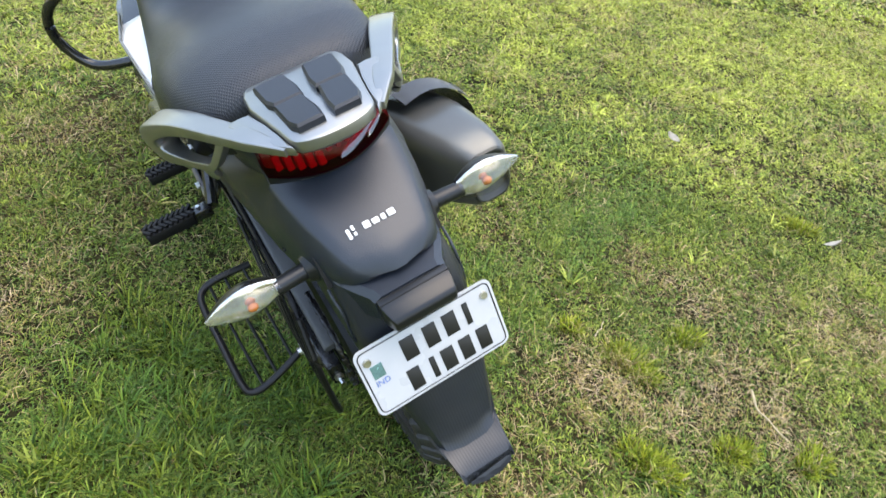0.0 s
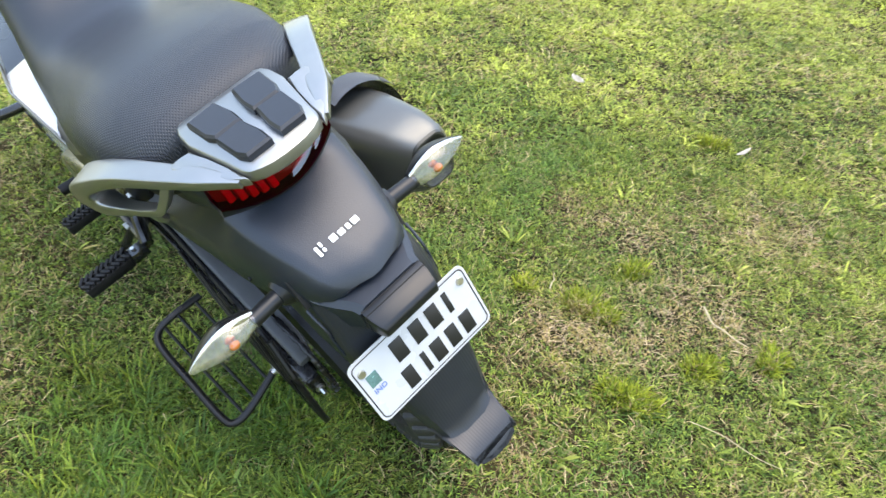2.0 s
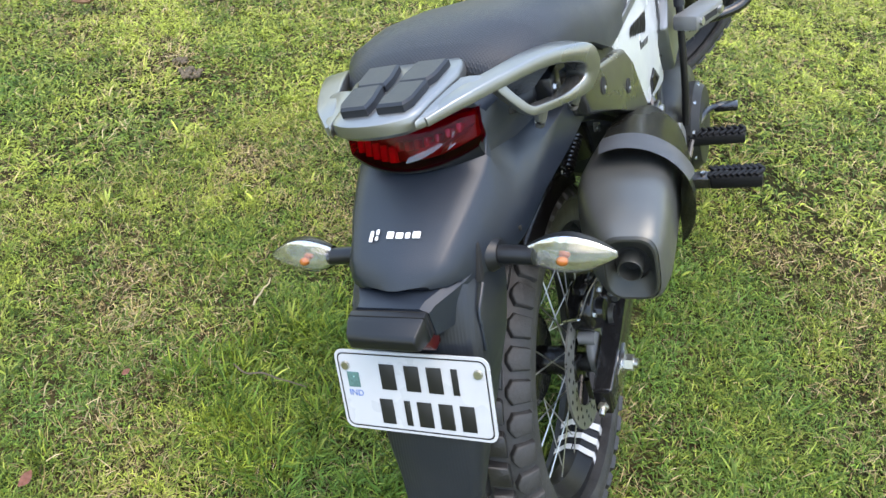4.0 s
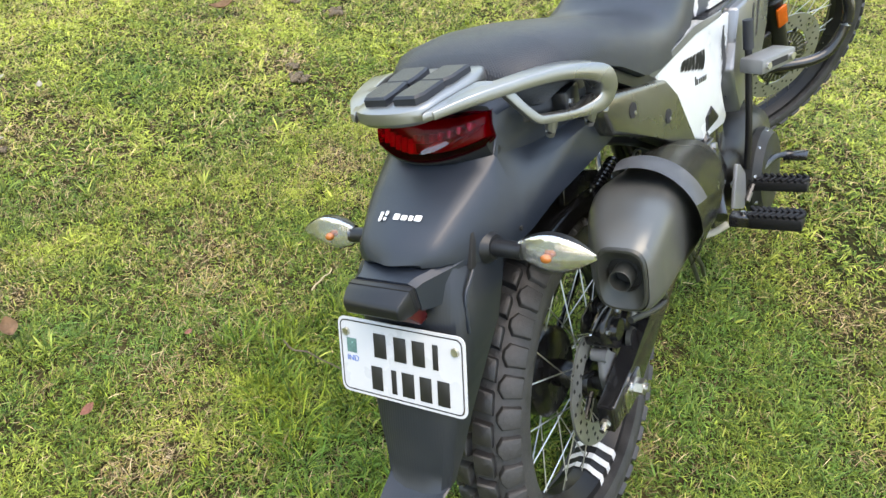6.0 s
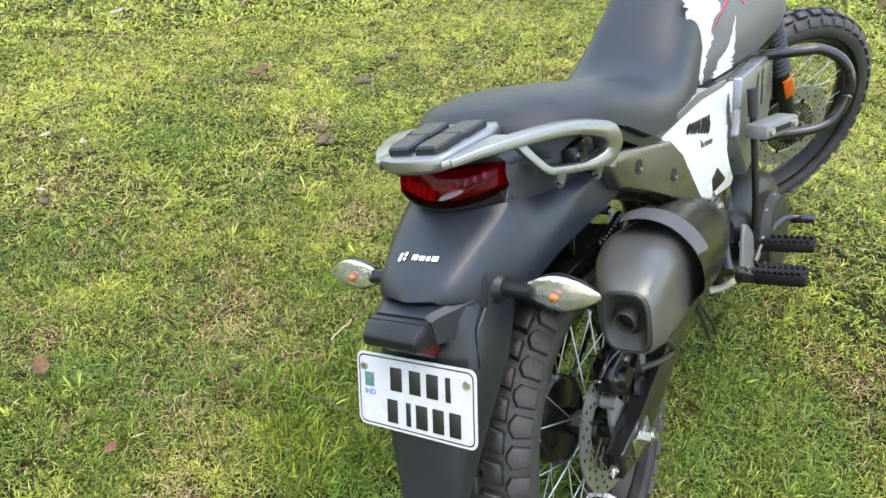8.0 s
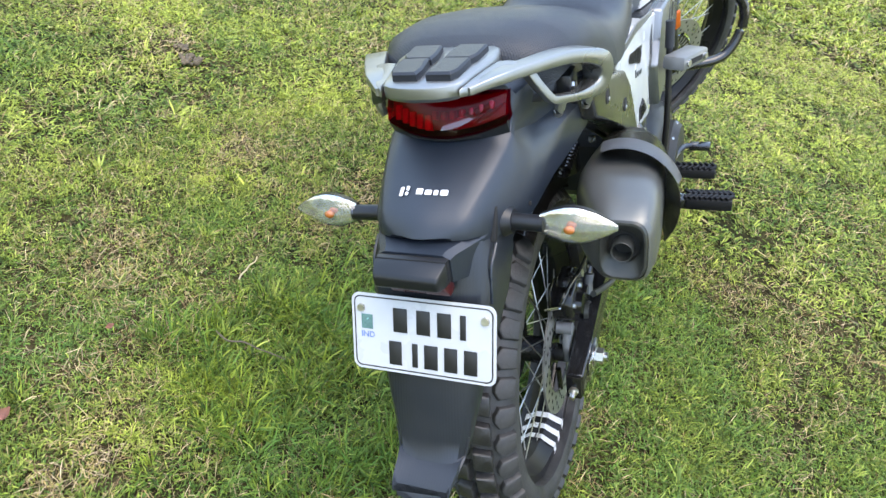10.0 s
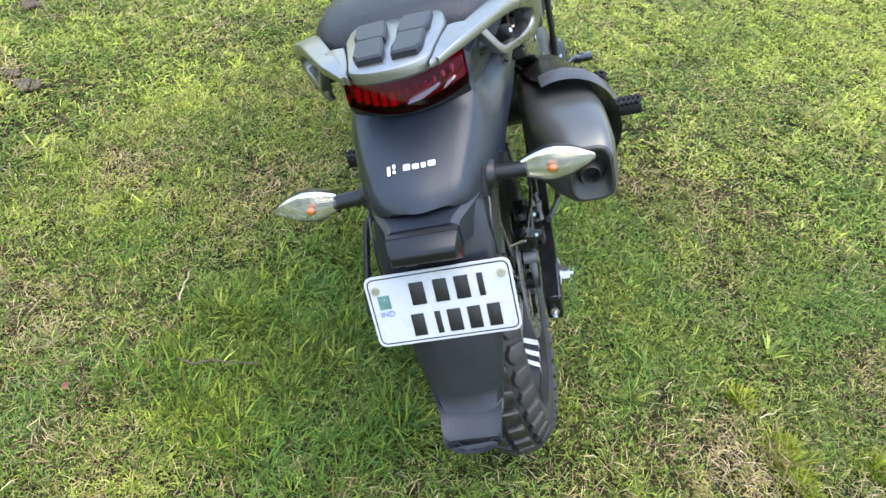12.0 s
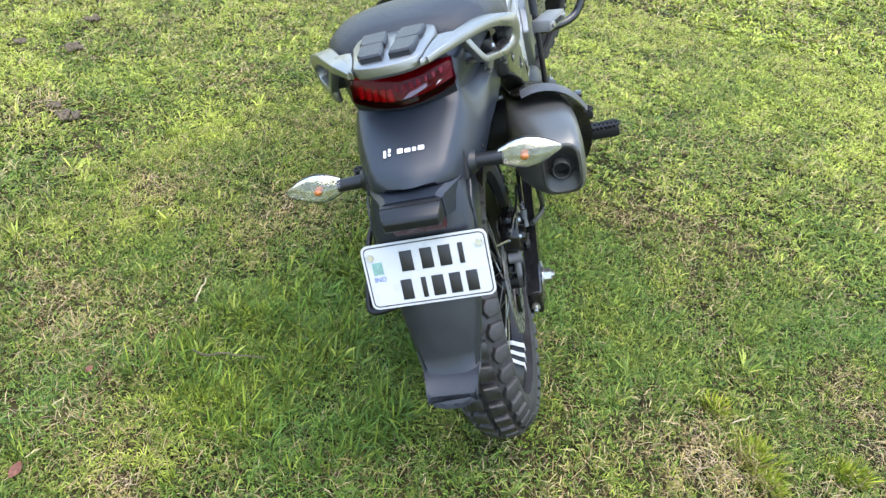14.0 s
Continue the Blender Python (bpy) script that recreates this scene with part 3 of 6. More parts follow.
# ---- mesh helpers ----
def part(name, bm, mat, parent, label="", sharp=35):
    """Links a bmesh as one mesh object under a thing or a part."""
    bmesh.ops.recalc_face_normals(bm, faces=bm.faces)
    me = bpy.data.meshes.new(name)
    bm.to_mesh(me)
    bm.free()
    for mm in (mat if isinstance(mat, (list, tuple)) else [mat]):
        me.materials.append(mm)
    me.shade_smooth()
    me.set_sharp_from_angle(angle=radians(sharp))
    ob = new(name, me)
    ob.parent = parent
    if label:
        ob["label"] = label
    return ob


def loft(rings, closed=True, cap=True):
    """Skin over rings of points, ring to ring."""
    bm = bmesh.new()
    vs = [[bm.verts.new(p) for p in r] for r in rings]
    k = len(rings[0])
    for a, b in zip(vs, vs[1:]):
        for i in range(k if closed else k - 1):
            j = (i + 1) % k
            bm.faces.new((a[i], a[j], b[j], b[i]))
    if cap:
        bm.faces.new(vs[0][::-1]), bm.faces.new(vs[-1])
    return bm


def smooth_line(points, n=8):
    """A curve of finer points through the given ones."""
    p = [Vector(q) for q in points]
    p = [2 * p[0] - p[1]] + p + [2 * p[-1] - p[-2]]
    out = []
    for a, b, c, d in zip(p, p[1:], p[2:], p[3:]):
        for i in range(n):
            t = i / n
            out.append(0.5 * (2 * b + (c - a) * t + (2 * a - 5 * b + 4 * c - d) * t * t + (3 * b - a - 3 * c + d) * t ** 3))
    out.append(p[-2])
    return out


def tube(points, r, sides=12, smooth=6, flat=1.0, radii=None, up=(0, 0, 1), square=2.0, flats=None):
    """A round or flattened bar along a curve; radii and flats, where given, change along it."""
    line = smooth_line(points, smooth) if smooth else [Vector(q) for q in points]
    rings = []
    for i, q in enumerate(line):
        d = (line[min(i + 1, len(line) - 1)] - line[max(i - 1, 0)]).normalized()
        ref = Vector(up) if abs(d.dot(Vector(up))) < 0.95 else Vector((1, 0, 0))
        a = d.cross(ref).normalized()
        b = a.cross(d).normalized()
        rr = r if radii is None else float(np.interp(i / (len(line) - 1), np.linspace(0, 1, len(radii)), radii))
        if flats is not None:
            flat = float(np.interp(i / (len(line) - 1), np.linspace(0, 1, len(flats)), flats))
        rings.append([q + rr * (a * math.copysign(abs(math.cos(t)) ** (2 / square), math.cos(t)) + b * flat * math.copysign(abs(math.sin(t)) ** (2 / square), math.sin(t)))
                      for t in (2 * math.pi * k / sides for k in range(sides))])
    return loft(rings)


def add_bm(bm, other):
    """Joins one bmesh into another."""
    me = bpy.data.meshes.new("join")
    other.to_mesh(me)
    other.free()
    bm.from_mesh(me)
    bpy.data.meshes.remove(me)
    return bm


def block(x0, x1, y0, y1, z0, z1, bevel=0.003, m=None):
    bm = bmesh.new()
    bmesh.ops.create_cube(bm, size=1)
    for v in bm.verts:
        v.co = Vector(((x0 + x1) / 2 + v.co.x * (x1 - x0), (y0 + y1) / 2 + v.co.y * (y1 - y0), (z0 + z1) / 2 + v.co.z * (z1 - z0)))
    if bevel:
        bmesh.ops.bevel(bm, geom=bm.edges[:], offset=bevel, segments=2, profile=0.5, affect="EDGES")
    if m:
        bm.transform(m)
    return bm


def panel(outline, u0, u1, bevel=0.005, flare=0.0):
    """A slab with an outline in the side view (v, w), from u0 to u1, with rounded edges; flare makes the outer face smaller."""
    cv, cw = sum(p[0] for p in outline) / len(outline), sum(p[1] for p in outline) / len(outline)
    bm = loft([[(u0, v, w) for v, w in outline], [(u1, v + (cv - v) * flare, w + (cw - w) * flare) for v, w in outline]])
    if bevel:
        bmesh.ops.bevel(bm, geom=bm.edges[:], offset=bevel, segments=3, profile=0.5, affect="EDGES", clamp_overlap=True)
    return bm


def ellipse_ring(cu, v, cw, a, b, e=2.0, n=32, tilt=0.0):
    """A rounded-square ring across the machine at v."""
    out = []
    for i in range(n):
        t = 2 * math.pi * i / n
        c, s = math.cos(t), math.sin(t)
        p, q = a * math.copysign(abs(c) ** (2 / e), c), b * math.copysign(abs(s) ** (2 / e), s)
        out.append((cu + p, v + q * tilt, cw + q))
    return out


def dome_ring(v, a, top, low, e=2.6, n=24, tuck=0.0):
    """A ring flat below and domed above, of half-width a."""
    out = []
    for i in range(n + 1):
        t = math.pi * i / n
        c, s = math.cos(t), math.sin(t)
        out.append((a * math.copysign(abs(c) ** (2 / e), c), v, low + (top - low) * abs(s) ** (2 / e)))
    out += [(-a + tuck, v, low - 0.001), (a - tuck, v, low - 0.001)]
    return out


def disc_ring(r0, r1, u0, u1, n=64):
    """A flat ring about the axle line (x axis)."""
    bm = bmesh.new()
    rows = [[bm.verts.new((u, r * math.cos(2 * math.pi * i / n), r * math.sin(2 * math.pi * i / n))) for i in range(n)]
            for u, r in ((u0, r0), (u0, r1), (u1, r1), (u1, r0))]
    for j in range(4):
        a, b = rows[j], rows[(j + 1) % 4]
        for i in range(n):
            bm.faces.new((a[i], a[(i + 1) % n], b[(i + 1) % n], b[i]))
    return bm


def revolve(profile, n=64):
    """Turns a closed (u, r) profile round the axle line."""
    bm = bmesh.new()
    rows = [[bm.verts.new((u, r * math.cos(2 * math.pi * i / n), r * math.sin(2 * math.pi * i / n))) for i in range(n)] for u, r in profile]
    k = len(rows)
    for j in range(k):
        a, b = rows[j], rows[(j + 1) % k]
        for i in range(n):
            bm.faces.new((a[i], a[(i + 1) % n], b[(i + 1) % n], b[i]))
    return bm


def bolt(p, r=0.007, h=0.007, axis="X"):
    bm = bmesh.new()
    bmesh.ops.create_cone(bm, cap_ends=True, segments=6, radius1=r, radius2=r * 0.92, depth=h)
    turn = {"X": Euler((0, radians(90), 0)), "Y": Euler((radians(90), 0, 0)), "Z": Euler((0, 0, 0))}[axis]
    bm.transform(Matrix.Translation(p) @ turn.to_matrix().to_4x4())
    return bm


def along(parent_bm, k):
    """Moves forward parts by k towards +x per metre ahead: the frame stands slightly askew."""
    for v in parent_bm.verts:
        v.co.x += k * max(v.co.y + 0.25, 0)
    return parent_bm


SKEW = 0.055


def skew(bm):
    return along(bm, SKEW)


def flare(bm):
    """Body panels widen towards the front on both sides, and ahead of the seat follow the turned front."""
    for v in bm.verts:
        left = -float(np.interp(v.co.y, (0.4, 0.9), (1.0, -1.0)))
        side = min(max((v.co.x + 0.04) / 0.08, 0.0), 1.0)
        v.co.x += 0.055 * (v.co.y + 0.25) * (left + (1 - left) * side)
    return bm


# ---- motorcycle ----
BIKE_PLACE = pose(0.101, 1.052, 0.0, 0, -19.2, 32.0)


def make_wheel(bike, name, at, radius, half, rim_r, lug, disc_u, disc_r, spokes=32, m_extra=None, stripes=False, slotted=False):
    place = Matrix.Translation(at) if m_extra is None else m_extra
    rim_profile = [(-half * 0.62, rim_r + 0.012), (-half * 0.62, rim_r - 0.004), (-half * 0.4, rim_r - 0.012), (-half * 0.2, rim_r - 0.022), (half * 0.2, rim_r - 0.022),
                   (half * 0.4, rim_r - 0.012), (half * 0.62, rim_r - 0.004), (half * 0.62, rim_r + 0.012)]
    bm = revolve(rim_profile, 72)
    bm.transform(place)
    wheel = part(name, bm, RIM, bike, "spoked wheel with a black rim")
    prof = []
    for i in range(21):
        t = math.pi * (i / 20) * 1.28 - 0.44
        sec = (radius - rim_r) * 0.52
        cu = half * math.cos(t)
        prof.append((cu, radius - lug - sec + sec * math.sin(t) * 1.0))
    bm = revolve(prof, 90)
    bm.transform(place)
    part("tyre", bm, TYRE_DUSTY, wheel, "dusty black block-tread tyre")
    # tread: slanting dark blocks in two middle rows, low six-sided blocks on each shoulder
    count, sec = 42, (radius - rim_r) * 0.52
    mid = ((-0.48, -0.42), (0.40, -0.32), (0.48, -0.22), (0.48, 0.40), (-0.48, 0.28))
    shoulder = ((-0.46, -0.12), (-0.26, -0.38), (0.5, -0.36), (0.5, 0.36), (-0.26, 0.38), (-0.46, 0.12))
    for ta, tw, ph, outline, high, mat in ((0.29, 0.48, 0.0, mid, lug, TYRE), (-0.29, 0.48, 0.5, mid, lug, TYRE), (0.90, 0.68, 0.5, shoulder, lug * 0.75, TYRE_DUSTY), (-0.90, 0.68, 0.0, shoulder, lug * 0.75, TYRE_DUSTY)):
        way, rings, bm = math.copysign(1, ta), [], bmesh.new()
        for height, size in ((-0.004, 1.10), (high - 0.003, 0.95), (high - 0.0008, 0.89), (high, 0.80)):
            ring = []
            for p, q in outline:
                th = ta + way * p * size * tw
                ang = 2 * math.pi * (ph + q * size) / count
                rr, uu = radius - lug - sec + (sec + height) * math.cos(th), (half + 0.8 * height) * math.sin(th)
                ring.append(bm.verts.new((uu, rr * math.cos(ang), rr * math.sin(ang))))
            rings.append(ring)
        for low, top in zip(rings, rings[1:]):
            for j in range(len(outline)):
                bm.faces.new((low[j], low[(j + 1) % len(outline)], top[(j + 1) % len(outline)], top[j]))
        bm.faces.new(rings[-1])
        first = part("tread_block", bm, mat, wheel, "", 40)
        first.matrix_local = place
        for i in range(1, count):
            piece = new("tread_block", first.data)
            piece.parent = wheel
            piece.matrix_local = place @ Matrix.Rotation(2 * math.pi * i / count, 4, "X")
    bm = revolve([(-0.055, 0.012), (-0.055, 0.036), (-0.045, 0.040), (-0.04, 0.026), (0.04, 0.026), (0.045, 0.040), (0.055, 0.036), (0.055, 0.012)], 32)
    bm.transform(place)
    part("hub", bm, GREASE, wheel)
    bm = revolve([(-0.070, 0.015), (-0.070, 0.078), (-0.062, 0.086), (-0.030, 0.086), (-0.022, 0.074), (-0.022, 0.015)], 32)
    bm.transform(place)
    part("hub_drum", bm, GREASE, wheel, "black hub drum")
    for i in range(spokes):
        a = 2 * math.pi * i / spokes
        side = 1 if i % 2 else -1
        lead = 0.85 if (i // 2) % 2 else -0.85
        p0 = Vector((side * 0.044, 0.036 * math.cos(a + lead), 0.036 * math.sin(a + lead)))
        p1 = Vector((side * 0.006, (rim_r - 0.018) * math.cos(a), (rim_r - 0.02) * math.sin(a)))
        bm = tube([p0, p1], 0.0013, 6, smooth=0)
        bm.transform(place)
        part("spoke", bm, CHROME_SPOKE, wheel)
    bm = disc_ring(disc_r * 0.66, disc_r, disc_u - 0.002, disc_u + 0.002)
    arms = []
    for i in range(6):
        a = 2 * math.pi * i / 6
        arms.append(tube([(disc_u, 0.034 * math.cos(a), 0.034 * math.sin(a)), (disc_u, disc_r * 0.69 * math.cos(a + 0.3), disc_r * 0.69 * math.sin(a + 0.3))], 0.005, 8, smooth=0))
    bm.transform(place)
    part("brake_disc", bm, DISC, wheel, "drilled steel brake disc")
    for arm in arms:
        arm.transform(place)
        part("disc_carrier_arm", arm, GREASE, wheel)
    # solid dark blocks give the drilled holes their shade
    bm = bmesh.new()
    for i in range(48):
        a = 2 * math.pi * i / 48
        r = disc_r * (0.74 + 0.09 * (i % 3))
        add_bm(bm, block(disc_u - 0.0026, disc_u + 0.0026, r * math.cos(a) - 0.003, r * math.cos(a) + 0.003, r * math.sin(a) - 0.003, r * math.sin(a) + 0.003, 0))
    bm.transform(place)
    part("drilled_hole", bm, CAVITY, wheel)["kind"] = "stuff"
    if slotted:
        bm = disc_ring(0.030, disc_r * 0.60, disc_u - 0.003, disc_u + 0.004, n=48)
        bm.transform(place)
        ring = part("disc_carrier", bm, FRAME, wheel, "black slotted disc carrier")
        for i in range(26):
            bm = block(disc_u + 0.0042, disc_u + 0.0052, -0.0018, 0.0018, disc_r * 0.40, disc_r * 0.56, 0, Matrix.Rotation(2 * math.pi * i / 26, 4, "X"))
            bm.transform(place)
            part("slot", bm, DISC, ring)
        for i in range(5):
            a = 2 * math.pi * i / 5
            bm = tube([(disc_u + 0.003, 0.045 * math.cos(a), 0.045 * math.sin(a)), (disc_u + 0.010, 0.045 * math.cos(a), 0.045 * math.sin(a))], 0.006, 8, 0)
            bm.transform(place)
            part("disc_bolt", bm, STEEL, ring)
    if stripes:
        for side in (-1, 1):
            for j in range(3):
                a = radians(-98 + 8 * j)
                rows = []
                for da in (-0.031, 0.031):
                    row = []
                    for uu, r in ((side * half * 0.64, rim_r + 0.011), (side * half * 0.64, rim_r - 0.006), (side * half * 0.42, rim_r - 0.0145), (side * half * 0.2, rim_r - 0.0245), (side * half * 0.02, rim_r - 0.0245)):
                        ang = a + da
                        row.append((uu, r * math.cos(ang), r * math.sin(ang)))
                    rows.append(row)
                bm = loft(rows, closed=False, cap=False)
                bmesh.ops.solidify(bm, geom=bm.faces[:], thickness=0.0008)
                bm.transform(place)
                part("rim_stripe", bm, WHITE_DECAL, wheel, "white stripe decal")
    return wheel


def make_tail(bike):
    # upper tail cover: v, half-width, top, lower edge
    secs = ((-0.329, 0.046, 0.774, 0.768), (-0.320, 0.063, 0.787, 0.766), (-0.305, 0.072, 0.799, 0.762), (-0.284, 0.079, 0.812, 0.748), (-0.25, 0.089, 0.829, 0.736),
            (-0.21, 0.096, 0.847, 0.730), (-0.185, 0.099, 0.858, 0.729), (-0.165, 0.101, 0.905, 0.730), (-0.10, 0.106, 0.908, 0.742), (0.0, 0.114, 0.900, 0.748), (0.10, 0.116, 0.865, 0.752), (0.17, 0.112, 0.85, 0.755))
    rings = []
    for v, a, top, low in secs:
        r = []
        if v < -0.18:
            prof = ((1.0, 0.0), (1.0, 0.10), (0.985, 0.58), (0.86, 0.88), (0.81, 0.925), (0.62, 0.96), (0.38, 0.985), (0.15, 1.0))
            for f, g in prof:
                r.append((a * f, v - 0.012 * (1 - f) * (v < -0.3), low + (top - low) * g))
        else:
            fold = float(np.interp(v, (-0.165, -0.10, 0.0, 0.17), (0.838, 0.824, 0.812, 0.800)))
            wall = float(np.interp(v, (-0.165, -0.10, 0.0, 0.17), (0.084, 0.098, 0.106, 0.108)))
            r = [(a, v, low), (a + 0.003, v, low + 0.03), (a + 0.001, v, min(0.806, fold - 0.004)), (wall - 0.014, v, fold), (wall - 0.004, v, fold + 0.03), (wall, v, top - 0.012), (wall - 0.012, v, top), (0.02, v, top + 0.002)]
        r += [(-x, y, z) for x, y, z in r[::-1]]
        rings.append(r)
    bm = loft(rings)
    tail = part("tail_cover", flare(bm), PLASTIC, bike, "textured black plastic rear fender cover", 50)
    for s in (-1, 1):
        part("skirt_screw", bolt((s * 0.1030, -0.188, 0.745), 0.0035, 0.003), CAVITY, tail)
    # emblem: plain white shapes
    e_m = Matrix.Translation((0.0, -0.287, 0.8115)) @ Euler((math.atan2(0.017, 0.034), 0, 0)).to_matrix().to_4x4()
    for x0, x1, y0, y1 in ((-0.037, -0.0325, -0.008, 0.006), (-0.0295, -0.0255, 0.001, 0.008), (-0.0295, -0.0255, -0.006, -0.001), (-0.015, -0.006, -0.004, 0.005), (-0.003, 0.006, -0.004, 0.0035), (0.009, 0.015, -0.004, 0.0035), (0.018, 0.028, -0.004, 0.0045)):
        part("emblem", block(x0, x1, y0, y1, -0.0005, 0.0014, 0.0012, e_m), WHITE_DECAL, tail, "white emblem shape")
    # lower mudguard: w, back v, depth, half-width
    rings = []
    for w, vb, d, a in ((0.760, -0.315, 0.13, 0.074), (0.74, -0.322, 0.12, 0.080), (0.70, -0.338, 0.11, 0.086), (0.65, -0.352, 0.095, 0.083), (0.60, -0.376, 0.075, 0.074),
                        (0.55, -0.396, 0.055, 0.064), (0.50, -0.411, 0.035, 0.055), (0.474, -0.420, 0.022, 0.050), (0.462, -0.440, 0.018, 0.046), (0.452, -0.468, 0.010, 0.042), (0.446, -0.473, 0.008, 0.041)):
        r = [(-a, vb + d, w), (-a, vb + d * 0.35, w), (-a * 0.94, vb + 0.010, w), (-a * 0.80, vb, w), (-a * 0.3, vb - 0.004, w),
             (a * 0.3, vb - 0.004, w), (a * 0.80, vb, w), (a * 0.94, vb + 0.010, w), (a, vb + d * 0.35, w), (a, vb + d, w), (a * 0.7, vb + d * 0.75, w), (-a * 0.7, vb + d * 0.75, w)]
        rings.append([(x, y, z + (0.012 * (y - vb) / max(d, 0.01) if w < 0.47 else 0)) for x, y, z in r])
    guard = part("mudguard", loft(rings), PLASTIC_RIBBED, bike, "black plastic number plate mudguard", 40)
    for s in (-1, 1):
        part("moulded_rib", tube([(s * 0.0835, -0.286, 0.742), (s * 0.0835, -0.298, 0.734), (s * 0.0825, -0.312, 0.722), (s * 0.083, -0.320, 0.700), (s * 0.083, -0.326, 0.675)], 0.0022, 8, 4), PLASTIC, guard)
        part("clip_hole", tube([(s * 0.086, -0.165, 0.765), (s * 0.0965, -0.165, 0.765)], 0.004, 12, 0), CAVITY, guard)
    # hood under the lip, a seam, then the lamp box above the plate
    bm = loft([[(-a2, v, low), (-a2, v, top - 0.006), (-a2 + 0.010, v, top), (a2 - 0.010, v, top), (a2, v, top - 0.006), (a2, v, low)]
               for v, a2, top, low in ((-0.270, 0.079, 0.762, 0.715), (-0.300, 0.073, 0.764, 0.716), (-0.325, 0.062, 0.7655, 0.718), (-0.345, 0.051, 0.7655, 0.722), (-0.3565, 0.0485, 0.765, 0.727))])
    part("lamp_hood", bm, PLASTIC, guard, "black hood behind the plate lamp", 25)
    bm = loft([[(-0.0475, -0.359, 0.7635), (0.0475, -0.359, 0.7635), (0.0475, -0.359, 0.730), (-0.0475, -0.359, 0.730)],
               [(-0.0465, -0.374, 0.7600), (0.0465, -0.374, 0.7600), (0.0465, -0.374, 0.731), (-0.0465, -0.374, 0.731)],
               [(-0.0430, -0.3885, 0.7540), (0.0430, -0.3885, 0.7540), (0.0430, -0.3885, 0.733), (-0.0430, -0.3885, 0.733)],
               [(-0.0410, -0.3925, 0.7490), (0.0410, -0.3925, 0.7490), (0.0410, -0.3925, 0.737), (-0.0410, -0.3925, 0.737)]])
    bmesh.ops.bevel(bm, geom=bm.edges[:], offset=0.0022, segments=2, profile=0.5, affect="EDGES")
    box = part("plate_lamp", bm, PLASTIC_SMOOTH, guard, "black plate lamp housing")
    part("seam", block(-0.0465, 0.0465, -0.3600, -0.3560, 0.731, 0.7615, 0), CAVITY, guard)
    part("lid_line", block(-0.0472, 0.0472, -0.3672, -0.3662, 0.731, 0.7625, 0), CAVITY, box)
    part("red_reflex", panel(((-0.345, 0.734), (-0.380, 0.734), (-0.362, 0.708), (-0.345, 0.708)), -0.036, 0.044, 0.002), RED_DARK, guard, "small dark red reflex lens")


def make_plate(bike):
    """White plate, black rim line, bars for the characters, two screws."""
    top, low = Vector((0, -0.3575, 0.696)), Vector((0, -0.3945, 0.597))
    upv = (top - low).normalized()
    out = Vector((1, 0, 0)).cross(upv).normalized()
    c = (top + low) / 2
    m = Matrix(((1, upv.x, out.x, c.x), (0, upv.y, out.y, c.y), (0, upv.z, out.z, c.z), (0, 0, 0, 1)))
    hw, hh = 0.1005, (top - low).length / 2

    def rounded(a, b, r, z):
        pts = []
        for sx, sy, a0 in ((1, 1, 0), (-1, 1, 90), (-1, -1, 180), (1, -1, 270)):
            for k in range(5):
                t = radians(a0 + 22.5 * k)
                pts.append((sx * (a - r) + r * math.cos(t), sy * (b - r) + r * math.sin(t), z))
        return pts
    bm = loft([rounded(hw, hh, 0.011, -0.001), rounded(hw, hh, 0.011, 0.001)])
    bm.transform(m)
    plate = part("number_plate", bm, PLATE_WHITE, bike, "white two-line number plate with black bars")
    bm = loft([rounded(hw - 0.0035, hh - 0.0035, 0.009, 0.0014), rounded(hw - 0.0052, hh - 0.0052, 0.0075, 0.0014)], cap=False)
    bmesh.ops.solidify(bm, geom=bm.faces[:], thickness=0.0006)
    bm.transform(m)
    part("plate_border", bm, BLACK_DECAL, plate, "black border line")
    for x0, wd, y0, y1 in ((-0.040, 0.020, 0.004, 0.037), (-0.007, 0.019, 0.004, 0.037), (0.022, 0.019, 0.004, 0.037), (0.053, 0.008, 0.004, 0.037),
                           (-0.047, 0.018, -0.042, -0.009), (-0.014, 0.008, -0.042, -0.009), (0.003, 0.019, -0.042, -0.009), (0.031, 0.018, -0.042, -0.009), (0.058, 0.018, -0.042, -0.009)):
        part("bar", block(x0, x0 + wd, y0, y1, 0.0008, 0.0020, 0.0004, m), BLACK_DECAL, plate, "black bar in place of a character")
    text = bpy.data.curves.new("lettering", "FONT")
    text.body, text.size, text.align_x, text.extrude = "IND", 0.0115, "CENTER", 0.0003
    holder = bpy.data.objects.new("lettering", text)
    me = bpy.data.meshes.new_from_object(holder)
    bpy.data.objects.remove(holder)
    me.transform(m @ Matrix.Translation((-0.0775, -0.0075, 0.0014)))
    me.materials.append(PLATE_BLUE)
    new("lettering", me).parent = plate
    part("hologram", block(-0.0865, -0.070, 0.004, 0.024, 0.0008, 0.0016, 0, m), HOLOGRAM, plate, "iridescent square sticker")
    for x in (-0.0865, 0.0865):
        bm = bmesh.new()
        bmesh.ops.create_cone(bm, cap_ends=True, segments=20, radius1=0.0062, radius2=0.0050, depth=0.004)
        bm.transform(m @ Matrix.Translation((x, 0.0325, 0.002)))
        part("screw", bm, ZINC, plate, "zinc screw")


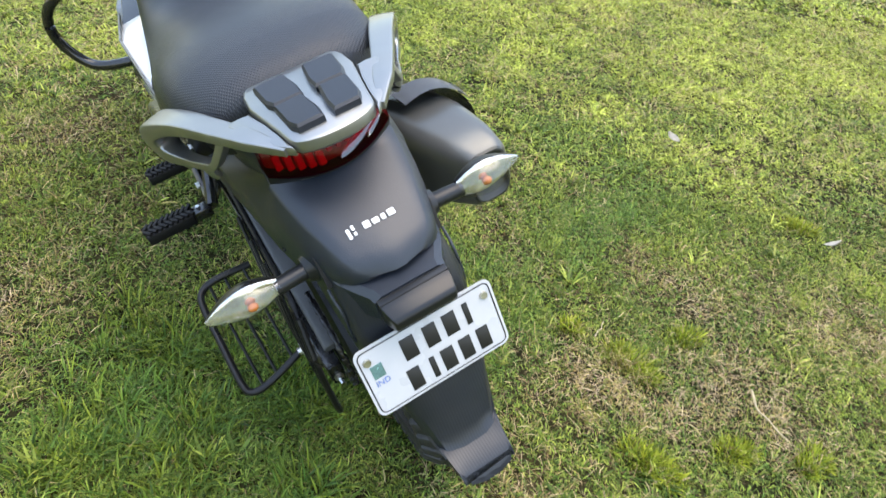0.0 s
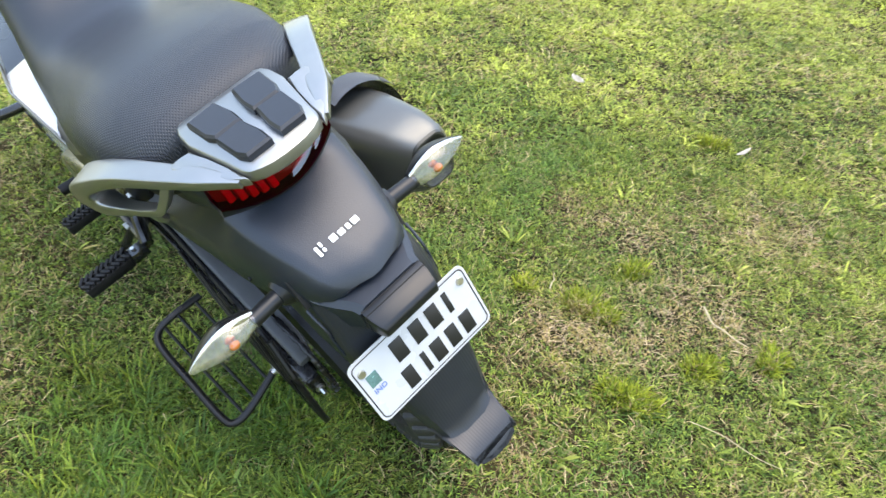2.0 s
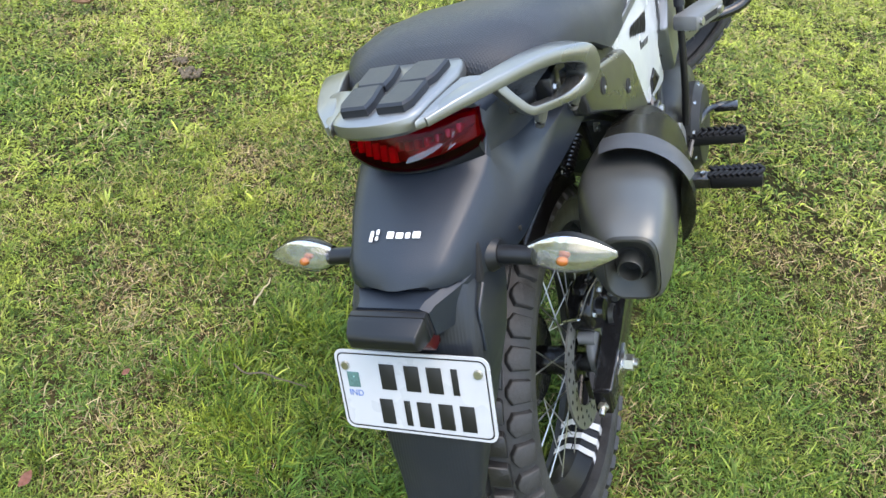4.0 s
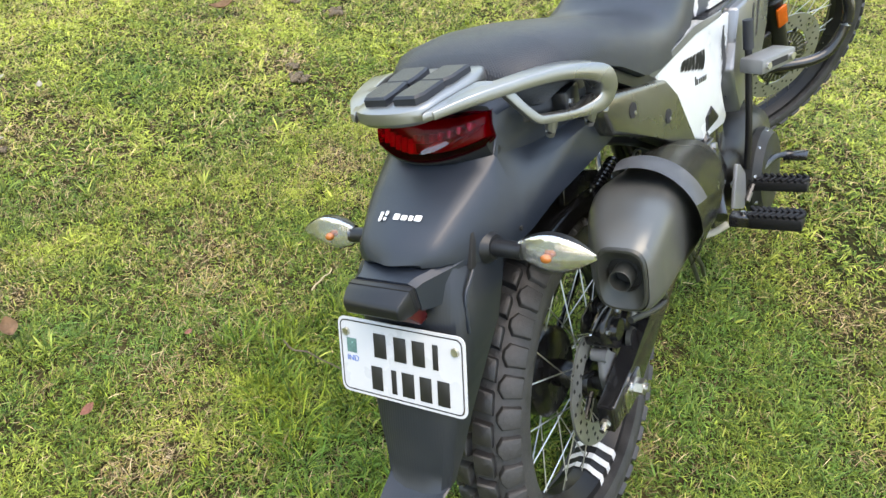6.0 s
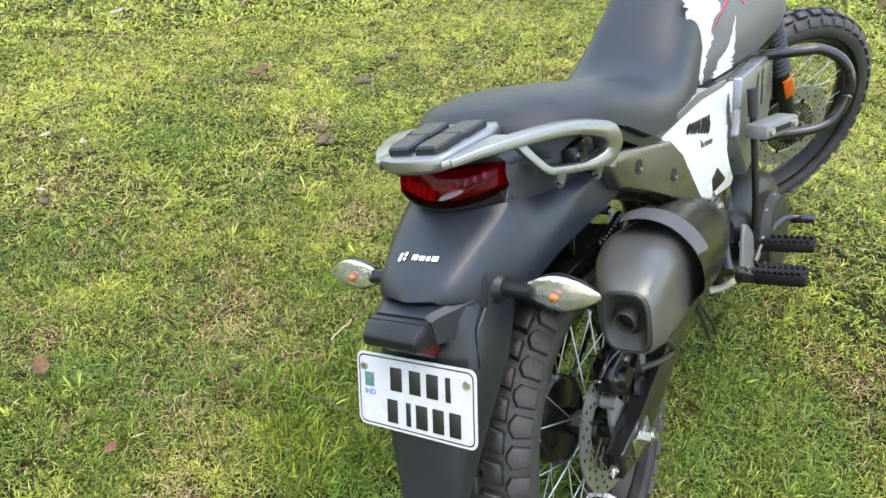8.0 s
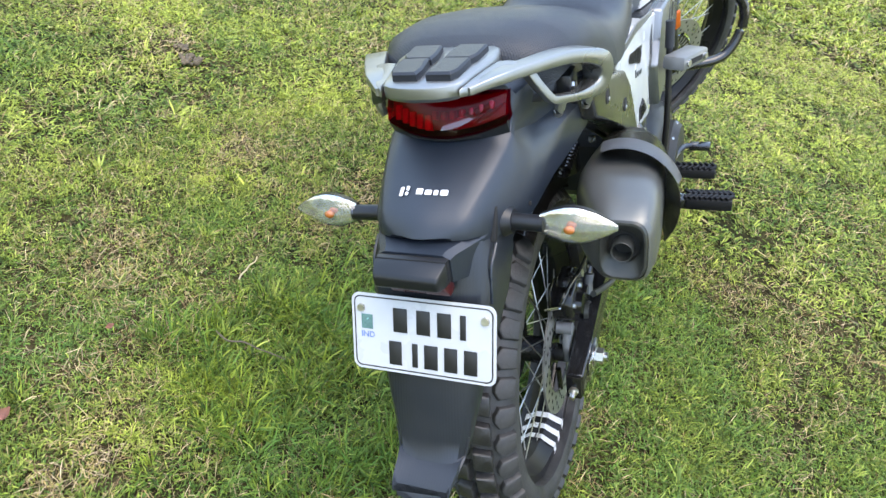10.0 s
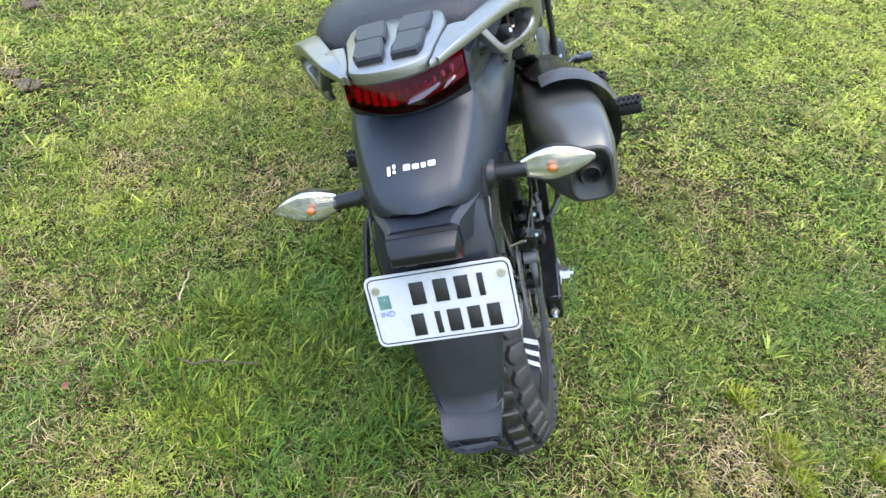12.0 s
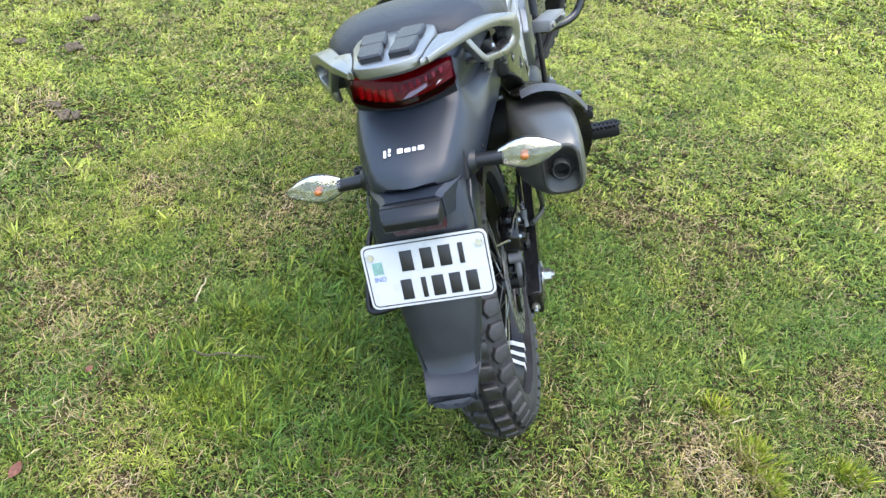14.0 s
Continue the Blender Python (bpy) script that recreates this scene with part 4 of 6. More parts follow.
def make_tail_light(bike):
    """A lens leaning back under the rack, with cells behind it and a black surround below."""
    def edge(u):
        f = (u / 0.082) ** 2
        return -0.209 + 0.025 * f, 0.900, -0.224 + 0.026 * f, 0.858 + 0.011 * f
    us = [-0.083 + 0.166 * i / 28 for i in range(29)]

    def skin(u, grow, back):
        vt, top, vl, low = edge(u)
        return [(u * grow, vt + 0.03, top), (u * grow, vt + back, top), (u * grow, (vt + vl) / 2 - 0.0025 + back, (top + low) / 2 + 0.002), (u * grow, vl + back, low + back * 0.3),
                (u * grow, vl + 0.004 + back, low - 0.005 + back * 0.5), (u * grow, vl + 0.05, low - 0.005 + back * 0.5)]
    lens = part("tail_light", loft([skin(u, 1.0, 0.0) for u in us]), RED_LENS, bike, "red tail light lens under the rack", 50)
    part("lamp_body", loft([skin(u, 0.96, 0.013) for u in us]), RED_BODY, lens, "dark red lamp interior")
    for i in range(12):
        u = -0.069 + 0.0125 * i
        vt, top, vl, low = edge(u)
        wide = 0.0046 if i < 5 else 0.0032
        tall = 0.020 if i < 5 else 0.011
        bm = block(-wide, wide, -0.004, 0.012, 0, tall, 0.002, Matrix.Translation((u * 0.96, vl + 0.0085, low + (0.004 if i < 5 else 0.020))) @ Matrix.Rotation(radians(-26), 4, "X"))
        # first five cells carry the inner reflection as a lighter red
        part("led_cell", bm, RED_CELL_GLINT if i < 5 else RED_CELL, lens, "red lamp cell")
    # a slanting clear facet that mirrors the sky
    def facet(u, f):
        vt, top, vl, low = edge(u)
        return Vector((u, vl + (vt - vl) * f - 0.0022 - 0.002 * math.sin(math.pi * f), low + (top - low) * f + 0.001))
    for u0, u1, m0, m1, fat in ((0.002, 0.066, 0.26, 0.74, 0.13), (0.044, 0.079, 0.30, 0.66, 0.10)):
        rows = []
        for i in range(13):
            t = i / 12
            u, mid, h = u0 + (u1 - u0) * t, m0 + (m1 - m0) * t ** 1.1, 0.03 + fat * math.sin(math.pi * min(0.10 + 0.78 * t, 1))
            rows.append([facet(u, mid - h), facet(u + 0.004, mid + h) + Vector((0, 0.003, 0)), facet(u + 0.004, mid + h) + Vector((0, 0.006, -0.001)), facet(u, mid - h) + Vector((0, 0.006, 0))])
        part("lens_facet", loft(rows), FACET, lens, "bright slanting facet of the lens", 50)
    rows = []
    for u in us:
        vt, top, vl, low = edge(u)
        rows.append([(u * 1.01, vl + 0.0035, low - 0.0015), (u * 1.01, vl + 0.004, low - 0.007), (u, vl + 0.016, 0.843), (u * 0.96, vl + 0.04, 0.843), (u * 0.96, vl + 0.04, low - 0.0015)])
    part("lamp_surround", loft(rows), PLASTIC_SMOOTH, lens, "black lamp surround")


def make_rack(bike):
    half = [(0.056, -0.121), (0.062, -0.126), (0.066, -0.138), (0.068, -0.165), (0.0615, -0.198), (0.056, -0.228), (0.0525, -0.250), (0.047, -0.260), (0.036, -0.266), (0.022, -0.270), (0.008, -0.2715)]
    out = half + [(-u, v) for u, v in half[::-1]]
    bm = loft([[(u * 0.95, v + 0.006 * (v < -0.2), 0.922) for u, v in out], [(u, v, 0.928) for u, v in out], [(u, v, 0.937) for u, v in out], [(u * 0.985, v + 0.001 * (v < -0.2) - 0.001 * (v > -0.13), 0.9412) for u, v in out],
               [(u * 0.95, v + 0.004 * (v < -0.2) - 0.003 * (v > -0.13), 0.943) for u, v in out]])
    rack = part("luggage_rack", bm, SILVER, bike, "silver painted luggage plate and grab rails", 40)
    for s in (-1, 1):
        for v0, v1, a, b, h in ((-0.194, -0.143, 0.008, 0.050, 0.953), (-0.250, -0.197, 0.006, 0.044, 0.954)):
            o = [(a, v0), (b - 0.006, v0 - 0.000), (b, v0 + 0.012), (b + 0.002, v1), (a + 0.004, v1 + 0.002), (a - 0.001, v0 + 0.02)]
            bm = loft([[(s * x, y, 0.941) for x, y in o], [(s * x, y, h - 0.003) for x, y in o],
                       [(s * (x + (0.03 - x) * 0.12), y + ((v0 + v1) / 2 - y) * 0.10, h) for x, y in o]])
            part("rubber_pad", bm, RUBBER, rack, "black rubber pad", 25)
        rail = [(0.058, -0.252, 0.931), (0.084, -0.208, 0.932), (0.110, -0.155, 0.927), (0.135, -0.100, 0.919), (0.154, -0.060, 0.907), (0.167, -0.033, 0.892), (0.169, -0.026, 0.872),
                (0.164, -0.040, 0.856), (0.150, -0.078, 0.857), (0.134, -0.122, 0.869), (0.127, -0.138, 0.876), (0.117, -0.153, 0.898), (0.106, -0.164, 0.922)]
        bm = tube([(s * u, v, w) for u, v, w in rail], 0.01, 20, 6, radii=(0.0050, 0.0072, 0.0078, 0.0088, 0.0105, 0.0135, 0.0150, 0.0118, 0.0062, 0.0055, 0.0055, 0.0055, 0.0060), flats=(1.0, 1.7, 1.85, 1.85, 1.75, 1.4, 1.2, 1.25, 1.35, 1.35, 1.3, 1.3, 1.3), up=(s * 0.9, -0.43, 0), square=8.0)
        root = [(0.0505, -0.263), (0.0580, -0.226), (0.0640, -0.195), (0.0700, -0.164), (0.0820, -0.170), (0.0940, -0.164), (0.0990, -0.172), (0.0860, -0.203), (0.0690, -0.241)]
        slab = loft([[(s * u, v, 0.925) for u, v in root], [(s * u, v, 0.9378) for u, v in root]])
        bmesh.ops.bevel(slab, geom=slab.edges[:], offset=0.003, segments=2, profile=0.5, affect="EDGES")
        add_bm(bm, slab)
        grab = part("grab_rail", bm, SILVER, rack, "silver grab rail")
        for u, v, w in ((0.135, -0.116, 0.863), (0.158, -0.045, 0.846)):
            part("mount_stub", tube([(s * u, v, w), (s * (u - 0.002), v - 0.001, w - 0.011), (s * (u - 0.005), v, w - 0.02)], 0.008, 10, 3, radii=(0.009, 0.0075, 0.006)), SILVER, grab)
        part("inner_bracket", block(s * 0.118 if s > 0 else -0.142, s * 0.142 if s > 0 else -0.118, -0.08, -0.035, 0.850, 0.885, 0.005), PLASTIC_SMOOTH, grab)
        part("bracket_bolt", bolt((s * 0.1435, -0.068, 0.868), 0.006, 0.004), STEEL, grab)


def make_indicator(bike, s):
    bm = tube([(s * 0.070, -0.244, 0.751), (s * 0.098, -0.247, 0.752), (s * 0.138, -0.250, 0.752)], 0.011, 14, 4, radii=(0.012, 0.0115, 0.011))
    ind = part("turn_signal", bm, PLASTIC_SMOOTH, bike, "clear turn signal on a black stalk")
    # a filled slot, its inner shade painted on
    part("side_slot", panel(((-0.269, 0.784), (-0.258, 0.786), (-0.277, 0.742), (-0.288, 0.744)), min(s * 0.070, s * 0.0830), max(s * 0.070, s * 0.0830), 0.001), CAVITY, ind, "moulding slot with painted shade")
    part("base_collar", tube([(s * 0.086, -0.2445, 0.751), (s * 0.097, -0.2455, 0.7515)], 0.019, 18, 0, radii=(0.022, 0.016)), PLASTIC_SMOOTH, ind)

    def almond(k, back, front, grow=1.0):
        rings = []
        for t in np.linspace(0, 1, 15):
            u = 0.132 + 0.098 * t
            h = 0.0258 * grow * (0.50 + 0.50 * math.sin(math.pi / 2 * t / 0.44) if t < 0.44 else max(1 - 0.86 * ((t - 0.44) / 0.56) ** 1.75, 0.04))
            d0, d1 = -back * h / 0.0255, front * h / 0.0255
            r = []
            for i in range(16):
                a = 2 * math.pi * i / 16
                y = math.sin(a)
                r.append((s * u, -0.2485 + (d1 * y if y > 0 else -d0 * y), 0.752 + h * math.cos(a) * k))
            rings.append(r)
        return loft(rings)
    part("lens", almond(1.0, 0.026, 0.004), CLEAR_LENS, ind, "clear faceted lens", 50)
    part("housing", almond(1.02, -0.004, 0.024, 1.02), PLASTIC_SMOOTH, ind, "dark rear housing", 50)
    bm = almond(0.99, 0.006, 0.018, 0.99)
    part("shell", bm, REFLECTOR, ind, "silver reflector bowl", 50)
    bm = bmesh.new()
    bmesh.ops.create_uvsphere(bm, u_segments=14, v_segments=10, radius=0.0056)
    bm.transform(Matrix.Translation((s * 0.172, -0.2605, 0.752)) @ Matrix.Diagonal((1.25, 1, 1, 1)))
    part("bulb", bm, ORANGE, ind, "orange bulb")


def make_seat(bike):
    vs = ((-0.128, 0.070, 0.925, 0.893), (-0.120, 0.098, 0.940, 0.886), (-0.10, 0.115, 0.952, 0.880), (-0.05, 0.132, 0.958, 0.896), (0.02, 0.140, 0.952, 0.884), (0.08, 0.143, 0.940, 0.858), (0.16, 0.142, 0.918, 0.814),
          (0.24, 0.134, 0.892, 0.795), (0.31, 0.127, 0.874, 0.786), (0.37, 0.121, 0.873, 0.784), (0.42, 0.115, 0.892, 0.785), (0.47, 0.108, 0.925, 0.792), (0.52, 0.100, 0.960, 0.815), (0.57, 0.092, 0.990, 0.850),
          (0.63, 0.086, 1.018, 0.90), (0.70, 0.079, 1.045, 0.94), (0.77, 0.070, 1.068, 0.98), (0.80, 0.060, 1.074, 1.03), (0.805, 0.04, 1.068, 1.04))
    rings = [dome_ring(v, a, top, low, 2.9, 24, 0.01) for v, a, top, low in vs]
    bm = loft(rings)
    # lay the cover's pattern along the arc of each ring
    cover, place = bm.loops.layers.uv.new("cover"), {}
    bm.verts.index_update()
    for i, ring in enumerate(rings):
        run = [0.0]
        for p, q in zip(ring, ring[1:]):
            run.append(run[-1] + math.dist(p, q))
        for j, d in enumerate(run):
            place[i * len(ring) + j] = (d - run[12], vs[i][0])
    for f in bm.faces:
        for c in f.loops:
            c[cover].uv = place[c.vert.index]
    # broad under the passenger, drawn in at the waist, more so on the far flank
    for p in bm.verts:
        wide = max(float(np.interp(p.co.y, [q[0] for q in vs], [q[1] for q in vs])), 0.001)
        grown = wide + 0.055 * (p.co.y + 0.25)
        p.co.x *= (grown if p.co.x > 0 else float(np.interp(p.co.y, (-0.03, 0.04, 0.12, 0.20, 0.26, 0.34, 0.42, 0.48, 0.54, 0.62, 0.80), (grown, 0.149, 0.148, 0.142, 0.134, 0.126, 0.110, 0.093, 0.077, 0.064, 0.045)))) / wide
    part("seat", bm, SEAT, bike, "dark grey vinyl seat with a dotted rear", 50)
    vs = [(v, a * 0.93, low + 0.01, low - 0.022) for v, a, top, low in vs[1:11]]
    part("seat_base", flare(loft([dome_ring(v, a, top, low, 5, 12) for v, a, top, low in vs])), PLASTIC_SMOOTH, bike, "black seat base")


def splash(u, spine, widths, rng_seed, n=40, across=2):
    """A torn brush-stroke decal along a spine of (v, w), with half-widths from end to end and ragged sides."""
    rnd = random.Random(rng_seed)
    left, right = [], []
    drift = [0.0, 0.0]
    for i in range(n + 1):
        t = i / n
        k = t * (len(spine) - 1)
        j = min(int(k), len(spine) - 2)
        f = k - j
        v = spine[j][0] * (1 - f) + spine[j + 1][0] * f
        w = spine[j][1] * (1 - f) + spine[j + 1][1] * f
        a = float(np.interp(t, np.linspace(0, 1, len(widths)), widths))
        for side in (0, 1):
            drift[side] = 0.6 * drift[side] + rnd.uniform(-0.3, 0.3)
        left.append((v - a * max(1 + drift[0], 0.05), w))
        right.append((v + a * max(1 + drift[1], 0.05), w))
    at = u if callable(u) else (lambda v: u)
    rows = [[(at(a[0] + (b[0] - a[0]) * k / across), a[0] + (b[0] - a[0]) * k / across, a[1]) for k in range(across + 1)] for a, b in zip(left, right)]
    bm = loft(rows, closed=False, cap=False)
    bmesh.ops.solidify(bm, geom=bm.faces[:], thickness=0.001)
    return bm


def make_tank_and_sides(bike):
    # tank with shrouds: v, half-width, top, bottom
    secs = ((0.50, 0.060, 0.90, 0.79), (0.54, 0.080, 0.93, 0.776), (0.60, 0.097, 0.965, 0.776), (0.70, 0.115, 1.005, 0.776), (0.85, 0.130, 1.05, 0.773), (1.0, 0.134, 1.04, 0.78), (1.10, 0.126, 1.0, 0.80), (1.16, 0.11, 0.97, 0.84))

    def flank(v, s, off=0.0012):
        return s * (float(np.interp(v, [q[0] for q in secs], [q[1] for q in secs])) * (1.0 if s > 0 else 0.50) + off)
    rings = []
    for v, a, top, low in secs:
        r = [(a * f, v, low + (top - low) * g) for f, g in ((0.92, 0), (1, 0.05), (1, 0.30), (1.0, 0.60), (0.93, 0.80), (0.72, 0.95), (0.42, 1.0))]
        rings.append(r + [(-x, y, z) for x, y, z in r[::-1]])
    rings = [[(x if x > 0 else 0.50 * x, y, z) for x, y, z in r] for r in rings]
    tank = part("fuel_tank", flare(loft(rings)), TANK_GREY, bike, "matt grey fuel tank with white and red splash graphics", 40)
    for s in (-1, 1):
        def face(v, s=s):
            return flank(v, s)

        def decal(name, o, mat, label):
            bm = loft([[(flank(v, s, -0.001), v, w) for v, w in o], [(flank(v, s, 0.0016), v, w) for v, w in o]])
            part(name, flare(bm), mat, tank, label)
        if s > 0:
            part("splash_decal", flare(splash(face, ((0.605, 0.985), (0.60, 0.95), (0.585, 0.88), (0.568, 0.83), (0.562, 0.782)), (0.062, 0.055, 0.030, 0.016, 0.003), 3, 44, 5)), WHITE_DECAL, tank, "white torn brush-stroke decal")
            part("splash_decal", flare(splash(face, ((0.717, 0.885), (0.69, 0.83), (0.655, 0.80), (0.645, 0.781)), (0.003, 0.014, 0.040, 0.048), 4, 36, 5)), WHITE_DECAL, tank, "white torn brush-stroke decal")
        decal("red_slash", ((0.775, 0.985), (0.815, 0.985), (0.655, 0.905), (0.60, 0.868)), RED_PAINT, "red slanting decal stroke")
        decal("red_slash", ((0.695, 0.950), (0.715, 0.955), (0.772, 0.900), (0.768, 0.897)), RED_PAINT, "red slanting decal stroke")
        for i in range(5):
            v0 = 0.745 + 0.055 * i
            decal("lettering_bar", ((v0, 0.925), (v0 + 0.043, 0.925), (v0 + 0.046, 0.957), (v0 + 0.003, 0.957)), WHITE_DECAL, "white bar in place of a maker's name")
        decal("lettering_bar", ((0.92, 0.895), (1.00, 0.895), (1.005, 0.912), (0.925, 0.912)), RED_PAINT, "red bar in place of a model number")
        # gloss black lower lip of the tank
        part("tank_lip", flare(panel(((0.54, 0.778), (0.75, 0.776), (1.05, 0.785), (1.03, 0.760), (0.72, 0.750), (0.66, 0.762), (0.54, 0.772)), s * 0.070, s * 0.120, 0.003)), FRAME, tank, "gloss black lower edge")
        # white side panel
        white = ((0.205, 0.795), (0.44, 0.796), (0.66, 0.762), (0.640, 0.705), (0.605, 0.660), (0.570, 0.635), (0.586, 0.595), (0.612, 0.550), (0.590, 0.538), (0.455, 0.562), (0.375, 0.606), (0.285, 0.735))
        side = part("side_panel", flare(panel(white, s * 0.075, s * 0.124, 0.006, 0.02)), WHITE_PAINT, bike, "white side panel with dark splash decal")
        part("panel_trim", flare(panel(((0.205, 0.797), (0.44, 0.800), (0.60, 0.779), (0.60, 0.768), (0.44, 0.785), (0.232, 0.783)), s * 0.1225, s * 0.1262, 0.002)), LIGHT_SATIN, side, "grey satin upper edge")
        part("dark_splash", flare(splash(s * 0.1250, ((0.61, 0.745), (0.60, 0.71), (0.605, 0.675), (0.59, 0.65)), (0.004, 0.013, 0.016, 0.008), 9)), GREY_DECAL, side, "dark torn decal")
        bm = bmesh.new()
        for i in range(7):
            add_bm(bm, splash(s * 0.1254, ((0.372 + 0.018 * i, 0.760 - 0.003 * i), (0.362 + 0.018 * i, 0.744 - 0.006 * i)), (0.006, 0.011, 0.007), 20 + i, 9))
        part("graphic_decal", flare(bm), BLACK_DECAL, side, "small black torn graphic")
        for i, (v0, ln, h) in enumerate(((0.425, 0.004, 0.016), (0.434, 0.004, 0.010), (0.446, 0.009, 0.009), (0.458, 0.009, 0.009), (0.470, 0.006, 0.009), (0.479, 0.009, 0.009))):
            part("emblem", flare(block(min(s * 0.123, s * 0.1258), max(s * 0.123, s * 0.1258), v0, v0 + ln, 0.692 - 0.2 * (v0 - 0.425), 0.692 - 0.2 * (v0 - 0.425) + h, 0)), GREY_DECAL, side, "dark grey emblem shape")
        vent = part("vent", flare(panel(((0.470, 0.606), (0.507, 0.617), (0.546, 0.580), (0.540, 0.573), (0.468, 0.577)), s * 0.119, s * 0.1265, 0.002)), CAVITY, side, "black louvred vent")
        for i in range(6):
            w = 0.581 + 0.0055 * i
            part("louvre", flare(block(min(s * 0.126, s * 0.129), max(s * 0.126, s * 0.129), 0.474, 0.536 - 0.0055 * i, w, w + 0.002, 0)), FRAME, vent)
        # satin grey rear cover below the seat
        grey = ((0.015, 0.842), (0.245, 0.776), (0.285, 0.733), (0.372, 0.604), (0.30, 0.625), (0.165, 0.708), (0.025, 0.775), (0.005, 0.82))
        cover = part("rear_side_cover", flare(panel(grey, s * 0.090, s * 0.142, 0.007, 0.03)), SATIN_GREY, bike, "satin grey metal side cover")
        for v, w in ((0.095, 0.785), (0.232, 0.715)):
            # solid disc in place of a bolt recess; its depth shade is painted
            bm = tube([(s * 0.137, v, w), (s * 0.1435, v, w)], 0.0125, 20, 0)
            part("cover_hole", flare(bm), CAVITY, cover, "bolt recess with painted shade")
            part("cover_bolt", flare(bolt((s * 0.1435, v + 0.005, w - 0.006), 0.0038, 0.003)), STEEL, cover)
        # grey radiator shroud in front of the panel
        shroud = ((0.665, 0.765), (0.90, 0.755), (0.925, 0.735), (0.90, 0.66), (0.85, 0.605), (0.72, 0.56), (0.650, 0.535), (0.628, 0.60), (0.605, 0.650), (0.645, 0.700))
        sh = part("shroud", flare(panel(shroud, s * 0.085, s * 0.138, 0.007, 0.03)), SHROUD_GREY, bike, "satin light grey metallic shroud with two slots")
        # slots are solid, with the darkness inside them painted
        for v in (0.775, 0.815):
            part("slot", flare(panel(((v, 0.735), (v + 0.016, 0.737), (v - 0.014, 0.660), (v - 0.028, 0.660)), s * 0.133, s * 0.1392, 0.002)), CAVITY, sh, "black slot")


def make_exhaust(bike):
    secs = ((-0.166, 0.224, 0.668, 0.030, 0.040), (-0.172, 0.224, 0.668, 0.034, 0.045), (-0.165, 0.223, 0.668, 0.040, 0.051), (-0.13, 0.215, 0.666, 0.052, 0.061), (-0.085, 0.205, 0.662, 0.061, 0.068), (-0.05, 0.200, 0.658, 0.0645, 0.071),
            (-0.02, 0.197, 0.652, 0.0655, 0.072), (0.05, 0.192, 0.632, 0.066, 0.072), (0.15, 0.184, 0.604, 0.064, 0.070), (0.26, 0.170, 0.575, 0.056, 0.062), (0.34, 0.155, 0.55, 0.036, 0.042), (0.40, 0.140, 0.53, 0.022, 0.024))
    bm = loft([ellipse_ring(cu, v + 0.0, cw, a, b, 3.7, 48, 0.12) for v, cu, cw, a, b in secs[1:]], cap=False)
    can = part("exhaust", bm, EXHAUST, bike, "satin grey exhaust silencer", 30)
    face = ((-0.1725, 0.0335, 0.0445, 3.7), (-0.1765, 0.0318, 0.0428, 3.7), (-0.1768, 0.0296, 0.0400, 3.6), (-0.1735, 0.0275, 0.0360, 3.2), (-0.1690, 0.0250, 0.0285, 2.6), (-0.1655, 0.0226, 0.0236, 2.2), (-0.150, 0.0222, 0.0230, 2.0))
    rings = [ellipse_ring(0.2237, v, 0.669 if a > 0.026 else 0.6705, a, b, e, 40, 0.12) for v, a, b, e in face]
    part("end_cap", loft(rings, cap=False), EXHAUST_END, can, "dull grey dished end cap")
    rings = [ellipse_ring(0.2235, v, 0.670, r, r, 2, 28, 0.12) for v, r in ((-0.150, 0.0152), (-0.1800, 0.0152), (-0.1810, 0.0146), (-0.1805, 0.0134), (-0.10, 0.0130))]
    part("tail_pipe", loft(rings), EXHAUST_END, can, "short grey tail pipe")
    part("pipe_bore", loft([ellipse_ring(0.2235, v, 0.670, r, r, 2, 28, 0.12) for v, r in ((-0.160, 0.0129), (-0.150, 0.0128))]), CAVITY, can, "sooty bore")
    # dark plug round the pipe: painted shade of the deep recess
    part("cap_recess", loft([ellipse_ring(0.2235, v, 0.671, 0.0245, 0.0255, 2, 28, 0.12) for v in (-0.158, -0.150)]), CAVITY, can)
    # heat shield: a cover over the outer and upper side with a raised rear band
    def arc(v, cu, cw, r, a0=108, a1=-38, n=18):
        return [(cu + r * math.cos(radians(a0 + (a1 - a0) * i / n)), v + 0.12 * r * math.sin(radians(a0 + (a1 - a0) * i / n)), cw + 1.05 * r * math.sin(radians(a0 + (a1 - a0) * i / n))) for i in range(n + 1)]
    bm = loft([arc(-0.042, 0.204, 0.662, 0.088, 112, 26), arc(-0.02, 0.203, 0.659, 0.092, 112, 24), arc(0.004, 0.201, 0.655, 0.091, 112, 22)], closed=False, cap=False)
    bmesh.ops.solidify(bm, geom=bm.faces[:], thickness=0.004)
    part("shield_band", bm, BAND_GREY, can, "dark grey heat shield band")
    bm = loft([arc(-0.034, 0.203, 0.661, 0.0855, 112, -42), arc(-0.002, 0.199, 0.654, 0.087, 112, -42), arc(0.06, 0.191, 0.630, 0.083, 115, -40), arc(0.16, 0.184, 0.604, 0.080, 125, -50), arc(0.27, 0.172, 0.575, 0.072, 115, -55), arc(0.36, 0.158, 0.55, 0.058, 110, -60)], closed=False, cap=False)
    bmesh.ops.solidify(bm, geom=bm.faces[:], thickness=0.003)
    part("heat_shield", bm, SATIN_GREY, can, "satin grey heat shield")
    part("header_pipe", tube([(0.15, 0.36, 0.56), (0.13, 0.45, 0.50), (0.12, 0.58, 0.42), (0.10, 0.75, 0.30), (0.06, 0.95, 0.28), (0.02, 1.02, 0.40)], 0.019, 14, 5), EXHAUST, can)
